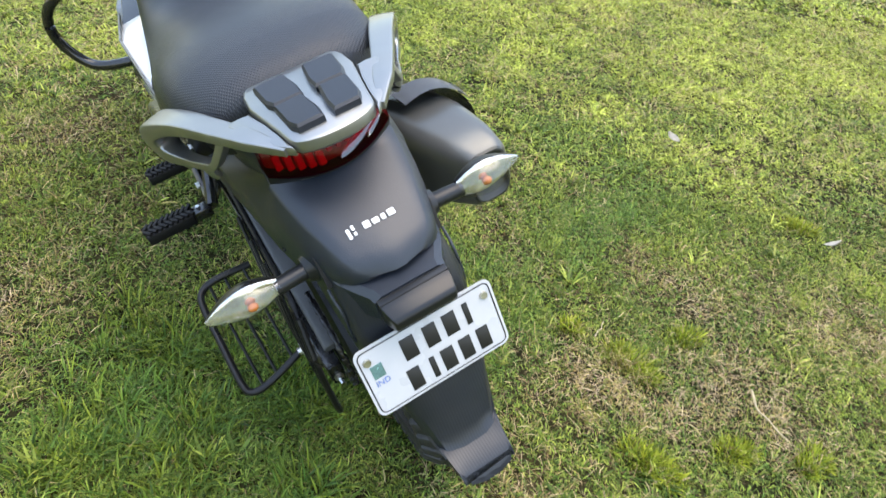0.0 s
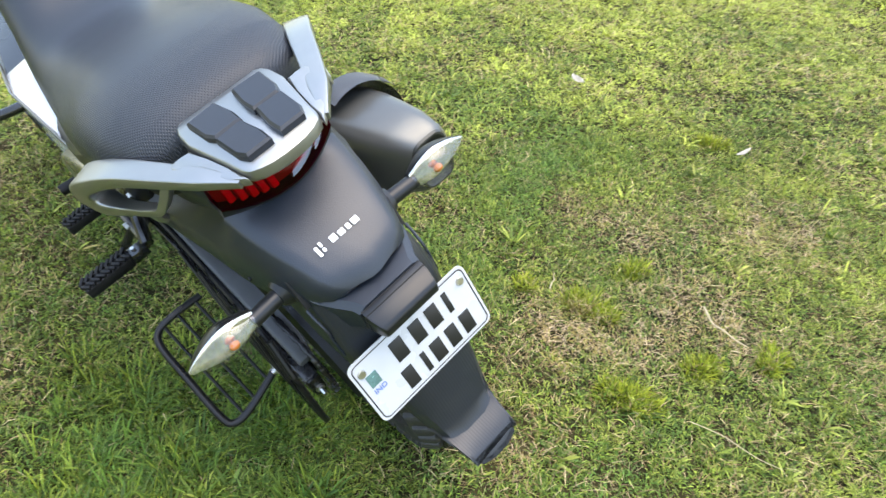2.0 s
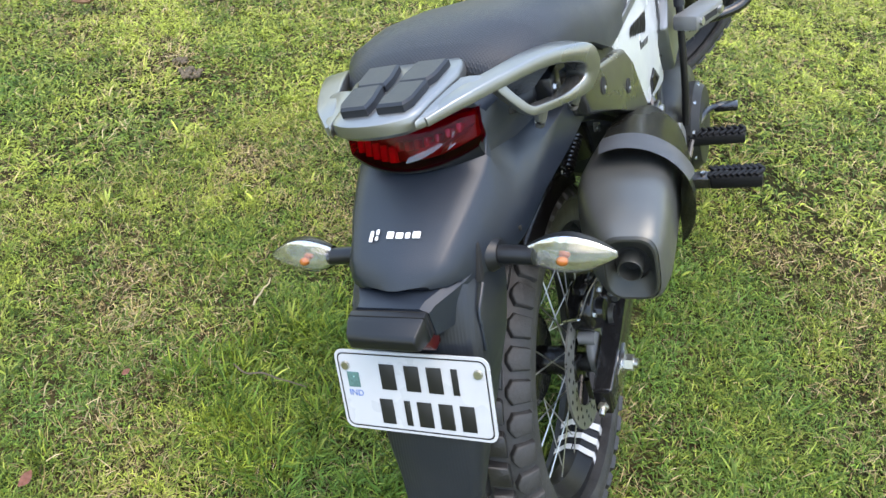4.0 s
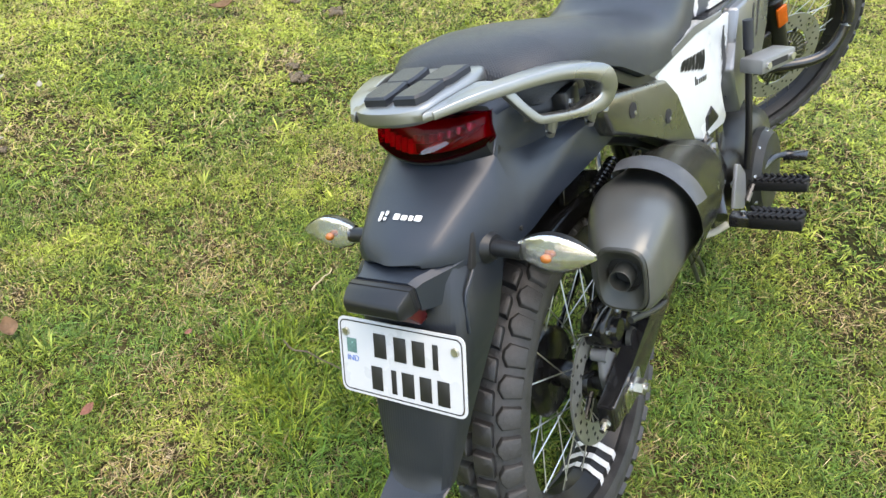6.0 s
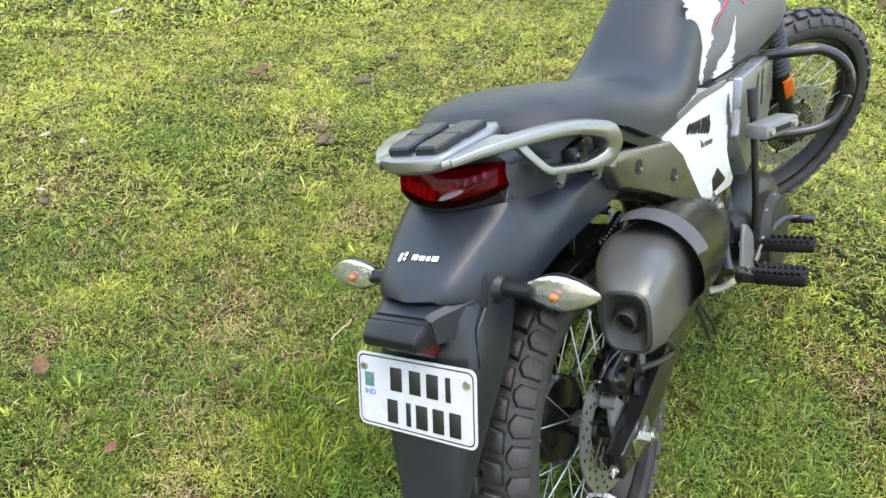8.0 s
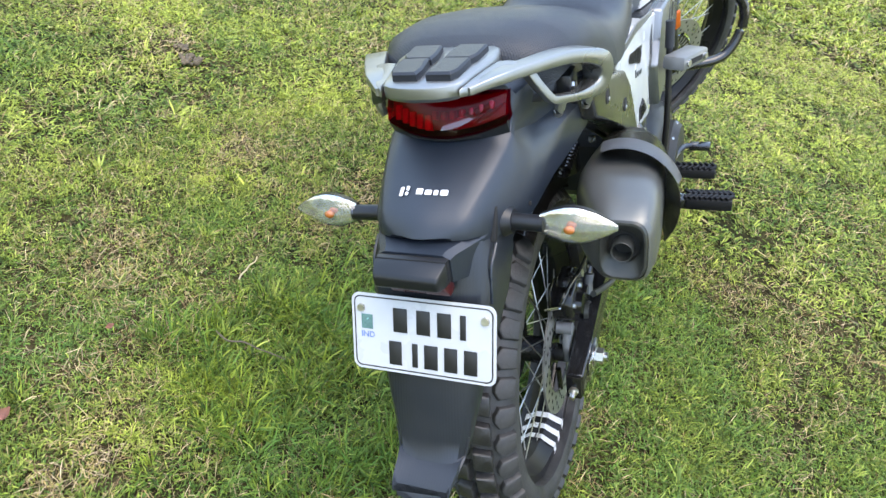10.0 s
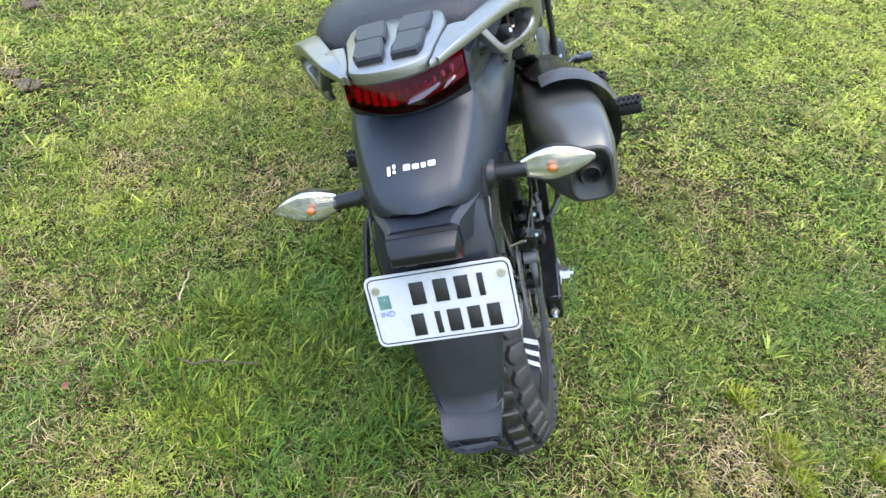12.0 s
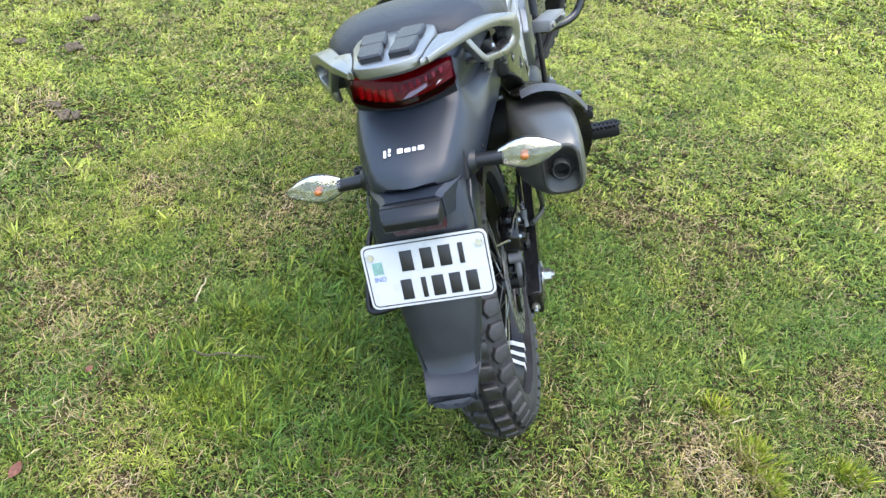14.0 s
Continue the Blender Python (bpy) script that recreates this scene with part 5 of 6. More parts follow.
    part("hanger_loop", tube([(0.168, 0.03, 0.53), (0.166, 0.055, 0.492), (0.165, 0.092, 0.460), (0.163, 0.142, 0.404), (0.155, 0.113, 0.398), (0.140, 0.03, 0.432)], 0.006, 10, 5), EXHAUST_END, can)
    part("rubber_stop", tube([(0.185, 0.31, 0.432), (0.205, 0.33, 0.430), (0.225, 0.35, 0.437)], 0.007, 10, 4), IVORY, can, "ivory rubber stopper")


def make_rear_running_gear(bike):
    make_wheel(bike, "rear_wheel", (0, 0, 0.307), 0.337, 0.062, 0.238, 0.014, 0.062, 0.118, m_extra=Matrix.Translation((0.015, 0, 0.307)) @ Matrix.Rotation(radians(-2.0), 4, "Y"), stripes=True)
    for s in (-1, 1):
        u0, u1 = (0.108, 0.140) if s > 0 else (-0.122, -0.094)
        arm = [(-0.085, 0.285), (-0.085, 0.335), (0.0, 0.345), (0.30, 0.415), (0.58, 0.44), (0.58, 0.385), (0.30, 0.355), (0.02, 0.272)]
        sw = part("swingarm", panel(arm, u0, u1, 0.004), FRAME, bike, "gloss black box-section swingarm")
        face, out = (u1, 1) if s > 0 else (u0, -1)
        part("axle_plate", block(min(face, face + out * 0.005), max(face, face + out * 0.005), -0.045, 0.030, 0.285, 0.330, 0.002), STEEL, sw, "bright adjuster plate")
        part("axle_nut", tube([(face + out * 0.003, 0, 0.312), (face + out * 0.022, 0, 0.312)], 0.015, 6, 0), ZINC, sw, "zinc axle nut")
        part("axle_washer", tube([(face + out * 0.003, 0, 0.312), (face + out * 0.008, 0, 0.312)], 0.021, 20, 0), STEEL, sw)
        part("axle_end", tube([(face + out * 0.018, 0, 0.312), (face + out * 0.029, 0, 0.312)], 0.008, 12, 0), STEEL, sw)
        mid = (u0 + u1) / 2
        part("adjuster_cap", block(u0 + 0.002, u1 - 0.002, -0.092, -0.084, 0.284, 0.336, 0.003), GREASE, sw)
        part("adjuster_bolt", tube([(mid, -0.086, 0.305), (mid, -0.112, 0.303)], 0.005, 8, 0), STEEL, sw, "chain adjuster bolt")
        part("lock_nut", tube([(mid, -0.090, 0.305), (mid, -0.098, 0.3045)], 0.009, 6, 0), ZINC, sw)
        for j in range(4):
            part("mark", block(min(face, face + out * 0.0012), max(face, face + out * 0.0012), -0.075 + 0.009 * j, -0.073 + 0.009 * j, 0.296, 0.318, 0), STEEL, sw)
    # rear caliper over the disc
    cal = part("brake_caliper", panel(((-0.020, 0.405), (-0.022, 0.435), (-0.010, 0.456), (0.030, 0.462), (0.085, 0.438), (0.124, 0.402), (0.120, 0.345), (0.070, 0.340), (0.025, 0.368)), 0.066, 0.112, 0.008), GREASE, bike, "black brake caliper")
    part("caliper_bridge", panel(((-0.004, 0.432), (0.012, 0.470), (0.060, 0.467), (0.100, 0.440), (0.088, 0.420)), 0.076, 0.100, 0.006), GREASE, cal)
    part("caliper_piston", tube([(0.110, 0.018, 0.418), (0.124, 0.018, 0.418)], 0.022, 20, 0, radii=(0.023, 0.019)), GREASE, cal)
    part("caliper_piston", tube([(0.110, 0.066, 0.402), (0.122, 0.066, 0.402)], 0.021, 20, 0, radii=(0.022, 0.018)), GREASE, cal)
    for p in ((0.112, -0.008, 0.432), (0.112, 0.046, 0.438), (0.112, 0.104, 0.372)):
        part("caliper_bolt", bolt(p, 0.0065, 0.009), STEEL, cal)
    part("caliper_arm", panel(((-0.020, 0.300), (-0.026, 0.340), (-0.020, 0.375), (-0.004, 0.388), (0.012, 0.380), (0.016, 0.360), (0.040, 0.345), (0.055, 0.300)), 0.090, 0.102, 0.004), HEEL_GREY, cal, "grey caliper bracket")
    part("bracket_boss", tube([(0.080, -0.012, 0.380), (0.108, -0.012, 0.380)], 0.012, 16, 0), HEEL_GREY, cal)
    part("axle_spacer", tube([(0.062, 0.0, 0.307), (0.094, 0.0, 0.307)], 0.017, 18, 0), ENGINE, cal, "dull metal axle spacer")
    part("hose_union", tube([(0.118, 0.086, 0.392), (0.119, 0.092, 0.410), (0.120, 0.098, 0.428)], 0.009, 14, 2, radii=(0.011, 0.008, 0.0095)), HEEL_GREY, cal, "grey metal hose union")
    part("brake_hose", tube([(0.120, 0.098, 0.428), (0.120, 0.120, 0.447), (0.117, 0.20, 0.452), (0.112, 0.36, 0.455)], 0.006, 8, 6), FRAME, cal, "black brake hose")
    part("bleed_screw", tube([(0.098, 0.030, 0.458), (0.102, 0.024, 0.476)], 0.0045, 8, 0), STEEL, cal)
    part("pad_pin", tube([(0.062, -0.018, 0.420), (0.092, -0.030, 0.440)], 0.003, 10, 0), STEEL, cal)
    part("hose_banjo", tube([(0.102, 0.060, 0.452), (0.116, 0.060, 0.456)], 0.008, 12, 0), STEEL, cal)
    part("sensor_lead", tube([(0.085, -0.020, 0.430), (0.096, -0.030, 0.450), (0.104, 0.000, 0.468), (0.112, 0.070, 0.462), (0.112, 0.16, 0.455)], 0.0035, 8, 6), FRAME, cal)
    part("slider_cap", tube([(0.117, 0.066, 0.364), (0.125, 0.066, 0.364)], 0.019, 22, 0, radii=(0.0195, 0.018)), EXHAUST_END, cal, "round grey end cap")
    part("slider_face", tube([(0.1245, 0.066, 0.364), (0.1262, 0.066, 0.364)], 0.015, 22, 0), FRAME, cal)
    # bracket and a twisted wrap beside the shock absorber
    br = part("linkage_bracket", panel(((0.02, 0.655), (0.03, 0.690), (0.048, 0.708), (0.075, 0.715), (0.10, 0.702), (0.092, 0.680), (0.165, 0.648), (0.155, 0.630)), 0.050, 0.062, 0.003), GREASE, bike, "black curved bracket under the tail")
    coil = []
    for i in range(97):
        t, a = i / 96, 2 * math.pi * 8 * i / 96
        coil.append((0.085 + 0.009 * math.cos(a), 0.172 - 0.086 * t, 0.660 - 0.011 * t + 0.009 * math.sin(a)))
    part("twisted_wrap", tube(coil, 0.0032, 6, 0), FRAME, br, "black twisted cable wrap")
    part("bracket_bolt", bolt((0.104, 0.245, 0.640), 0.007, 0.010), STEEL, br)
    # chain, sprocket, on the far side
    bm = disc_ring(0.055, 0.098, -0.088, -0.082)
    for i in range(42):
        a = 2 * math.pi * i / 42
        add_bm(bm, block(-0.088, -0.082, -0.003, 0.003, 0.095, 0.106, 0, Matrix.Rotation(a, 4, "X")))
    bm.transform(Matrix.Translation((0, 0, 0.307)))
    part("sprocket", bm, GREASE, bike, "dark toothed sprocket")
    bm = bmesh.new()
    run = []
    for i in range(24):
        run.append((0.104 * math.cos(radians(90 + i * 180 / 23)), 0.307 + 0.104 * math.sin(radians(90 + i * 180 / 23)), 0))
    for i in range(34):
        run.append((0.0 + 0.56 * i / 33, 0.203 + (0.395 - 0.203) * i / 33, 0))
    for i in range(34):
        run.append((0.56 - 0.56 * i / 33, 0.465 - (0.465 - 0.411) * i / 33, 0))
    for k, (v, w, _) in enumerate(run):
        nv, nw, _ = run[(k + 1) % len(run)]
        a = math.atan2(nw - w, nv - v)
        add_bm(bm, block(-0.091 if k % 2 else -0.089, -0.079 if k % 2 else -0.081, -0.0085, 0.0085, -0.005, 0.005, 0.0015, Matrix.Translation((0, v, w)) @ Matrix.Rotation(a, 4, "X")))
    part("chain", bm, GREASE, bike, "greasy drive chain")
    rows = []
    for i in range(15):
        a = radians(86 + 59 * i / 14)
        rows.append([(u, r * math.cos(a), 0.307 + r * math.sin(a)) for u, r in ((-0.092, 0.345), (-0.086, 0.362), (-0.060, 0.370), (-0.020, 0.372))])
    bm = loft(rows, closed=False, cap=False)
    bmesh.ops.solidify(bm, geom=bm.faces[:], thickness=0.003)
    part("inner_fender", bm, PLASTIC_SMOOTH, bike, "black inner fender over the rear tyre")
    rows = []
    for i in range(13):
        a = radians(58 + 49 * i / 12)
        rows.append([(u, q * math.cos(a), 0.307 + q * math.sin(a)) for u, q in ((-0.020, 0.3505), (0.030, 0.3505), (0.056, 0.346), (0.069, 0.334), (0.073, 0.316))])
    bm = loft(rows, closed=False, cap=False)
    bmesh.ops.solidify(bm, geom=bm.faces[:], thickness=0.003)
    part("wheel_hugger", bm, FRAME, bike, "black plastic hugger over the rear tyre")
    part("shock_absorber", tube([(0.0, 0.49, 0.45), (0.0, 0.43, 0.60), (0.0, 0.37, 0.74)], 0.028, 14, 4), GREASE, bike)
    for s in (-1, 1):
        sub = part("subframe_tube", tube([(s * 0.096, -0.02, 0.785), (s * 0.105, 0.06, 0.755), (s * 0.115, 0.25, 0.66), (s * 0.12, 0.46, 0.52)], 0.011, 10, 4), FRAME_MATT, bike, "black frame tube")
        part("upper_tube", tube([(s * 0.10, 0.12, 0.80), (s * 0.10, 0.35, 0.75), (s * 0.09, 0.6, 0.70)], 0.012, 10, 3), FRAME_MATT, sub)
        part("frame_bolt", bolt((s * 0.112, 0.215, 0.652), 0.006, 0.010), STEEL, sub)


def make_cage(bike):
    """Wire guards on the left: a flat panel, a fan of rods and a folding step."""
    run = ((0.285, 0.562, 0.030), (0.26, 0.548, 0.036), (0.16, 0.492, 0.041), (0.045, 0.425, 0.042), (-0.03, 0.380, 0.040), (-0.062, 0.355, 0.030))
    bm = loft([[(-0.110, v, w), (-0.104, v, w + 0.004), (-0.110 + wide, v, w + 0.003), (-0.108 + wide, v, w - 0.012), (-0.108, v, w - 0.010)] for v, w, wide in run])
    bmesh.ops.bevel(bm, geom=bm.edges[:], offset=0.002, segments=2, profile=0.5, affect="EDGES", clamp_overlap=True)
    guard = part("side_guard", bm, GUARD_PLATE, bike, "flat black chain guard plate")
    part("guard_edge", tube([(-0.112, 0.285, 0.560), (-0.114, 0.16, 0.489), (-0.118, 0.045, 0.422), (-0.125, -0.03, 0.37)], 0.006, 10, 4), FRAME_MATT, guard)
    for i in range(5):
        t = i / 4
        part("guard_rod", tube([(-0.127, 0.20 - 0.22 * t, 0.51 - 0.07 * t), (-0.140, 0.06 - 0.13 * t, 0.36 - 0.05 * t), (-0.135, -0.03 - 0.055 * t, 0.20 + 0.01 * t)], 0.0035, 8, 4), FRAME_MATT, guard)
    part("guard_rim", tube([(-0.125, -0.075, 0.48), (-0.135, -0.125, 0.40), (-0.138, -0.125, 0.28), (-0.135, -0.085, 0.195), (-0.135, -0.03, 0.19)], 0.006, 10, 5), FRAME_MATT, guard)
    outline = [(-0.150, 0.195, 0.393), (-0.215, 0.195, 0.398), (-0.250, 0.190, 0.394), (-0.266, 0.165, 0.382), (-0.270, 0.09, 0.335), (-0.272, 0.02, 0.292), (-0.262, -0.003, 0.278), (-0.225, -0.005, 0.280), (-0.140, 0.012, 0.298)]
    step = part("foot_step", tube(outline, 0.0075, 12, 6), FRAME_MATT, bike, "black tubular side step")
    for u in (-0.238, -0.205):
        part("step_wire", tube([(u, 0.193, 0.397), (u, -0.004, 0.279)], 0.0032, 8, 0), FRAME_MATT, step)
    part("step_wire", tube([(-0.165, 0.19, 0.394), (-0.165, 0.006, 0.290)], 0.0032, 8, 0), FRAME_MATT, step)


def make_peg(bike, s, u0, u1, v, w, name, label):
    bm = block(min(s * u0, s * u1), max(s * u0, s * u1), v - 0.019, v + 0.019, w - 0.015, w + 0.010, 0.005)
    peg = part(name, bm, PEG_RUBBER, bike, label)
    n = 9
    for i in range(n):
        u = u0 + (u1 - u0) * (i + 0.5) / n
        for sv in (-1, 1):
            m = Matrix.Translation((s * u, v + sv * 0.009, w + 0.010)) @ Matrix.Rotation(radians(40 * sv * s), 4, "Z")
            part("ridge", block(-0.0035, 0.0035, -0.010, 0.010, -0.002, 0.005, 0.0015, m), PEG_RUBBER, peg)
    part("clevis", block(min(s * (u0 - 0.035), s * (u0 + 0.004)), max(s * (u0 - 0.035), s * (u0 + 0.004)), v - 0.014, v + 0.014, w - 0.016, w + 0.006, 0.003), FRAME, peg)
    part("pivot_bolt", bolt((s * (u0 - 0.012), v, w + 0.008), 0.005, 0.008, "Z"), STEEL, peg)


def make_middle(bike):
    for s in (-1, 1):
        make_peg(bike, s, (0.276 if s > 0 else 0.196), (0.364 if s > 0 else 0.296), 0.307, 0.482, "passenger_footrest", "black ribbed rubber passenger footrest")
        make_peg(bike, s, (0.205 if s > 0 else 0.150), (0.324 if s > 0 else 0.258), 0.655, 0.367, "rider_footrest", "black ribbed rubber rider footrest")
        a = 0.225 if s > 0 else 0.158
        br = part("footrest_bracket", tube([(s * a, 0.307, 0.478), (s * (a - 0.02), 0.36, 0.50), (s * (a - 0.05), 0.44, 0.545), (s * 0.12, 0.52, 0.60)], 0.013, 10, 5), FRAME, bike, "black footrest bracket")
        if s < 0:
            part("hanger_bar", tube([(-0.148, 0.466, 0.530), (-0.155, 0.36, 0.472), (-0.158, 0.307, 0.478)], 0.009, 10, 4), FRAME, br)
            part("hanger_bolt", bolt((-0.163, 0.38, 0.485), 0.007, 0.008), STEEL, br)
        part("bracket_brace", tube([(s * a, 0.315, 0.475), (s * (a - 0.03), 0.42, 0.44), (s * 0.14, 0.54, 0.40)], 0.010, 10, 5), FRAME, br)
        if s > 0:
            part("heel_plate", panel(((0.545, 0.468), (0.575, 0.452), (0.617, 0.410), (0.617, 0.343), (0.59, 0.333), (0.50, 0.383), (0.52, 0.42)), 0.195, 0.203, 0.003), HEEL_GREY, br, "grey alloy heel plate")
            part("upper_plate", skew(panel(((0.41, 0.575), (0.46, 0.570), (0.535, 0.47), (0.52, 0.43), (0.47, 0.46)), 0.130, 0.142, 0.004)), FRAME, br)
        for v, w in ((0.45, 0.555), (0.56, 0.41)):
            part("plate_bolt", skew(bolt((s * 0.145, v, w), 0.008, 0.008)), STEEL, br)
    # engine
    secs = ((0.53, 0.10, 0.42, 0.365), (0.56, 0.13, 0.47, 0.335), (0.65, 0.145, 0.50, 0.285), (0.80, 0.150, 0.49, 0.240), (0.92, 0.135, 0.45, 0.240), (0.97, 0.10, 0.40, 0.26))
    eng = part("engine", skew(loft([ellipse_ring(0, v, (t + b) / 2, a, (t - b) / 2, 4, 32) for v, a, t, b in secs])), ENGINE, bike, "dust-grey engine block with covers")
    part("clutch_cover", skew(revolve_cover(0.145, 0.178, 0.74, 0.35, 0.105)), ENGINE, eng, "round grey engine cover")
    part("dynamo_cover", skew(revolve_cover(-0.145, -0.170, 0.74, 0.35, 0.095)), ENGINE, eng, "round grey engine cover")
    for i in range(9):
        a = 2 * math.pi * i / 9
        part("cover_bolt", skew(bolt((0.166, 0.74 + 0.097 * math.cos(a), 0.35 + 0.097 * math.sin(a)), 0.006, 0.008)), STEEL, eng)
    bm = bmesh.new()
    for i in range(9):
        w = 0.48 + 0.022 * i
        add_bm(bm, block(-0.085, 0.085, 0.78, 0.94, w, w + 0.009, 0.002))
    part("cylinder_fins", skew(bm), GREASE, eng, "black cooling fins")
    part("cylinder_core", skew(block(-0.06, 0.06, 0.80, 0.92, 0.46, 0.70, 0.01)), GREASE, eng)
    part("skid_plate", skew(panel(((0.77, 0.215), (0.80, 0.200), (0.95, 0.205), (1.08, 0.34), (1.06, 0.36), (0.94, 0.235), (0.78, 0.228)), -0.09, 0.07, 0.004)), GREASE, bike, "dark metal skid plate")
    # frame tubes ahead
    for s in (-1, 1):
        t1 = part("down_tube", skew(tube([(s * 0.02, 1.10, 0.82), (s * 0.03, 1.04, 0.55), (s * 0.045, 0.98, 0.30), (s * 0.06, 0.88, 0.25)], 0.014, 10, 5)), FRAME_MATT, bike, "black frame tube")
        if s > 0:
            part("pivot_plate", skew(panel(((0.49, 0.60), (0.58, 0.60), (0.64, 0.35), (0.60, 0.29), (0.50, 0.33)), s * 0.085, s * 0.120, 0.005)), FRAME, t1)
        # crash bars
        loop = [(0.10, 0.88, 0.752), (0.177, 0.882, 0.752), (0.269, 0.89, 0.752), (0.307, 0.91, 0.746), (0.344, 0.93, 0.714), (0.360, 0.943, 0.669), (0.355, 0.943, 0.622), (0.333, 0.93, 0.579), (0.303, 0.91, 0.559), (0.244, 0.88, 0.556), (0.12, 0.86, 0.552)]
        bm = tube([(u, v, w) if s > 0 else (0.076 - u, v, w - 0.012) for u, v, w in loop], 0.0125, 14, 6)
        cr = part("crash_bar", bm, FRAME, bike, "gloss black tubular crash bar")
        if s < 0:
            continue
        part("brace_bar", skew(tube([(s * 0.156, 0.665, 0.690), (s * 0.157, 0.655, 0.60), (s * 0.157, 0.645, 0.50), (s * 0.152, 0.640, 0.41)], 0.0075, 12, 3)), FRAME_MATT, cr)
        part("brace_cap", skew(tube([(s * 0.156, 0.668, 0.735), (s * 0.156, 0.664, 0.675)], 0.0108, 14, 0)), RUBBER, cr)
        turn = Matrix.Translation((0.241, 0.674, 0.646)) @ Matrix.Rotation(radians(-22), 4, "Z") @ Matrix.Rotation(radians(-6), 4, "X")
        foot = part("guard_bracket", block(-0.027, 0.027, -0.060, 0.060, -0.016, 0.016, 0.006, turn), LIGHT_SATIN, bike, "light grey metal guard bracket")
        for v in (-0.042, 0.042):
            part("bracket_bolt", tube([turn @ Vector((0.026, v, 0)), turn @ Vector((0.032, v, 0))], 0.0075, 12, 0), STEEL, foot)
        part("bracket_slot", block(0.0262, 0.0278, -0.028, 0.028, -0.006, 0.006, 0, turn), CAVITY, foot)
    # levers
    br = part("brake_pedal", tube([(0.205, 0.60, 0.345), (0.215, 0.66, 0.375), (0.232, 0.725, 0.385), (0.252, 0.775, 0.376), (0.300, 0.795, 0.364)], 0.008, 10, 5), FRAME, bike, "black brake pedal")
    part("pedal_pad", block(0.253, 0.305, 0.768, 0.800, 0.364, 0.378, 0.003), FRAME, br)
    ge = part("gear_lever", tube([(-0.12, 0.57, 0.41), (-0.145, 0.63, 0.425), (-0.165, 0.675, 0.43), (-0.195, 0.685, 0.43)], 0.007, 10, 5), FRAME, bike, "black gear lever")
    part("gear_rubber", tube([(-0.172, 0.684, 0.43), (-0.212, 0.688, 0.43)], 0.013, 12, 0), PEG_RUBBER, ge, "ribbed rubber toe piece")
    st = part("side_stand", tube([(-0.11, 0.68, 0.27), (-0.17, 0.72, 0.19), (-0.262, 0.78, 0.075)], 0.012, 12, 4), FRAME, bike, "black side stand")
    part("stand_foot", block(-0.295, -0.245, 0.755, 0.805, 0.055, 0.067, 0.003), FRAME, st)
    ho = part("drain_hoses", tube([(0.105, 0.46, 0.31), (0.099, 0.503, 0.256), (0.085, 0.58, 0.16), (0.072, 0.644, 0.080)], 0.006, 8, 5), EXHAUST_END, bike, "two thin grey drain hoses")
    part("second_hose", tube([(0.108, 0.475, 0.30), (0.106, 0.53, 0.235), (0.098, 0.60, 0.16), (0.085, 0.655, 0.09)], 0.005, 8, 5), EXHAUST_END, ho)


def revolve_cover(u0, u1, v, w, r):
    bm = revolve([(u0, 0.001), (u0, r), ((u0 + u1) / 2, r), (u1, r * 0.86), (u1, r * 0.3), (u1 * 0.99, 0.001)], 40)
    bm.transform(Matrix.Translation((0, v, w)))
    return bm


def make_front(bike):
    """Fork, front wheel and brake, turned to the right about the raked steering axis."""
    AX = Vector((0.076, 1.435, 0.435))
    rake = radians(27)
    axis = Vector((0, -math.sin(rake), math.cos(rake)))
    piv = AX + Vector((-0.02, -0.045, 0))
    turn = Matrix.Translation(piv) @ Matrix.Rotation(radians(-41), 4, axis) @ Matrix.Translation(-piv)
    place = turn @ Matrix.Translation(AX)
    make_wheel(bike, "front_wheel", AX, 0.346, 0.050, 0.268, 0.011, 0.066, 0.135, 36, place, slotted=True)
    for s in (-1, 1):
        up = [AX + Vector((s * 0.082, 0, 0)) + axis * k + Vector((0, -0.02, 0)) for k in (-0.04, 0.05, 0.25)]
        bm = tube(up, 0.027, 16, 0, radii=(0.022, 0.028, 0.028))
        bm.transform(turn)
        leg = part("fork_leg", bm, FRAME_MATT, bike, "black fork leg with ribbed gaiter")
        line = [AX + Vector((s * 0.082, -0.02, 0)) + axis * (0.24 + 0.008 * i) for i in range(48)]
        bm = tube(line, 0.03, 16, 0, radii=[0.035 if i % 2 else 0.030 for i in range(48)])
        bm.transform(turn)
        part("gaiter", bm, RUBBER, leg, "ribbed black rubber gaiter")
        c = AX + Vector((s * 0.116, -0.02, 0)) + axis * 0.195
        bm = block(-0.004, 0.004, -0.016, 0.016, -0.032, 0.032, 0.003, turn @ Matrix.Translation(c) @ Euler((rake, 0, 0)).to_matrix().to_4x4())
        part("side_reflector", bm, ORANGE_REFLEX, leg, "orange side reflector")
        bm = tube([AX + Vector((s * 0.06, 0, 0)), AX + Vector((s * 0.125, 0, 0))], 0.014, 12, 0)
        bm.transform(turn)
        part("axle_clamp", bm, GREASE, leg)
    bm = panel(((AX.y - 0.14, AX.z + 0.02), (AX.y - 0.15, AX.z + 0.09), (AX.y - 0.09, AX.z + 0.13), (AX.y - 0.07, AX.z + 0.04)), AX.x + 0.05, AX.x + 0.095, 0.006)
    bm.transform(turn)
    part("front_caliper", bm, GREASE, bike, "black front brake caliper")


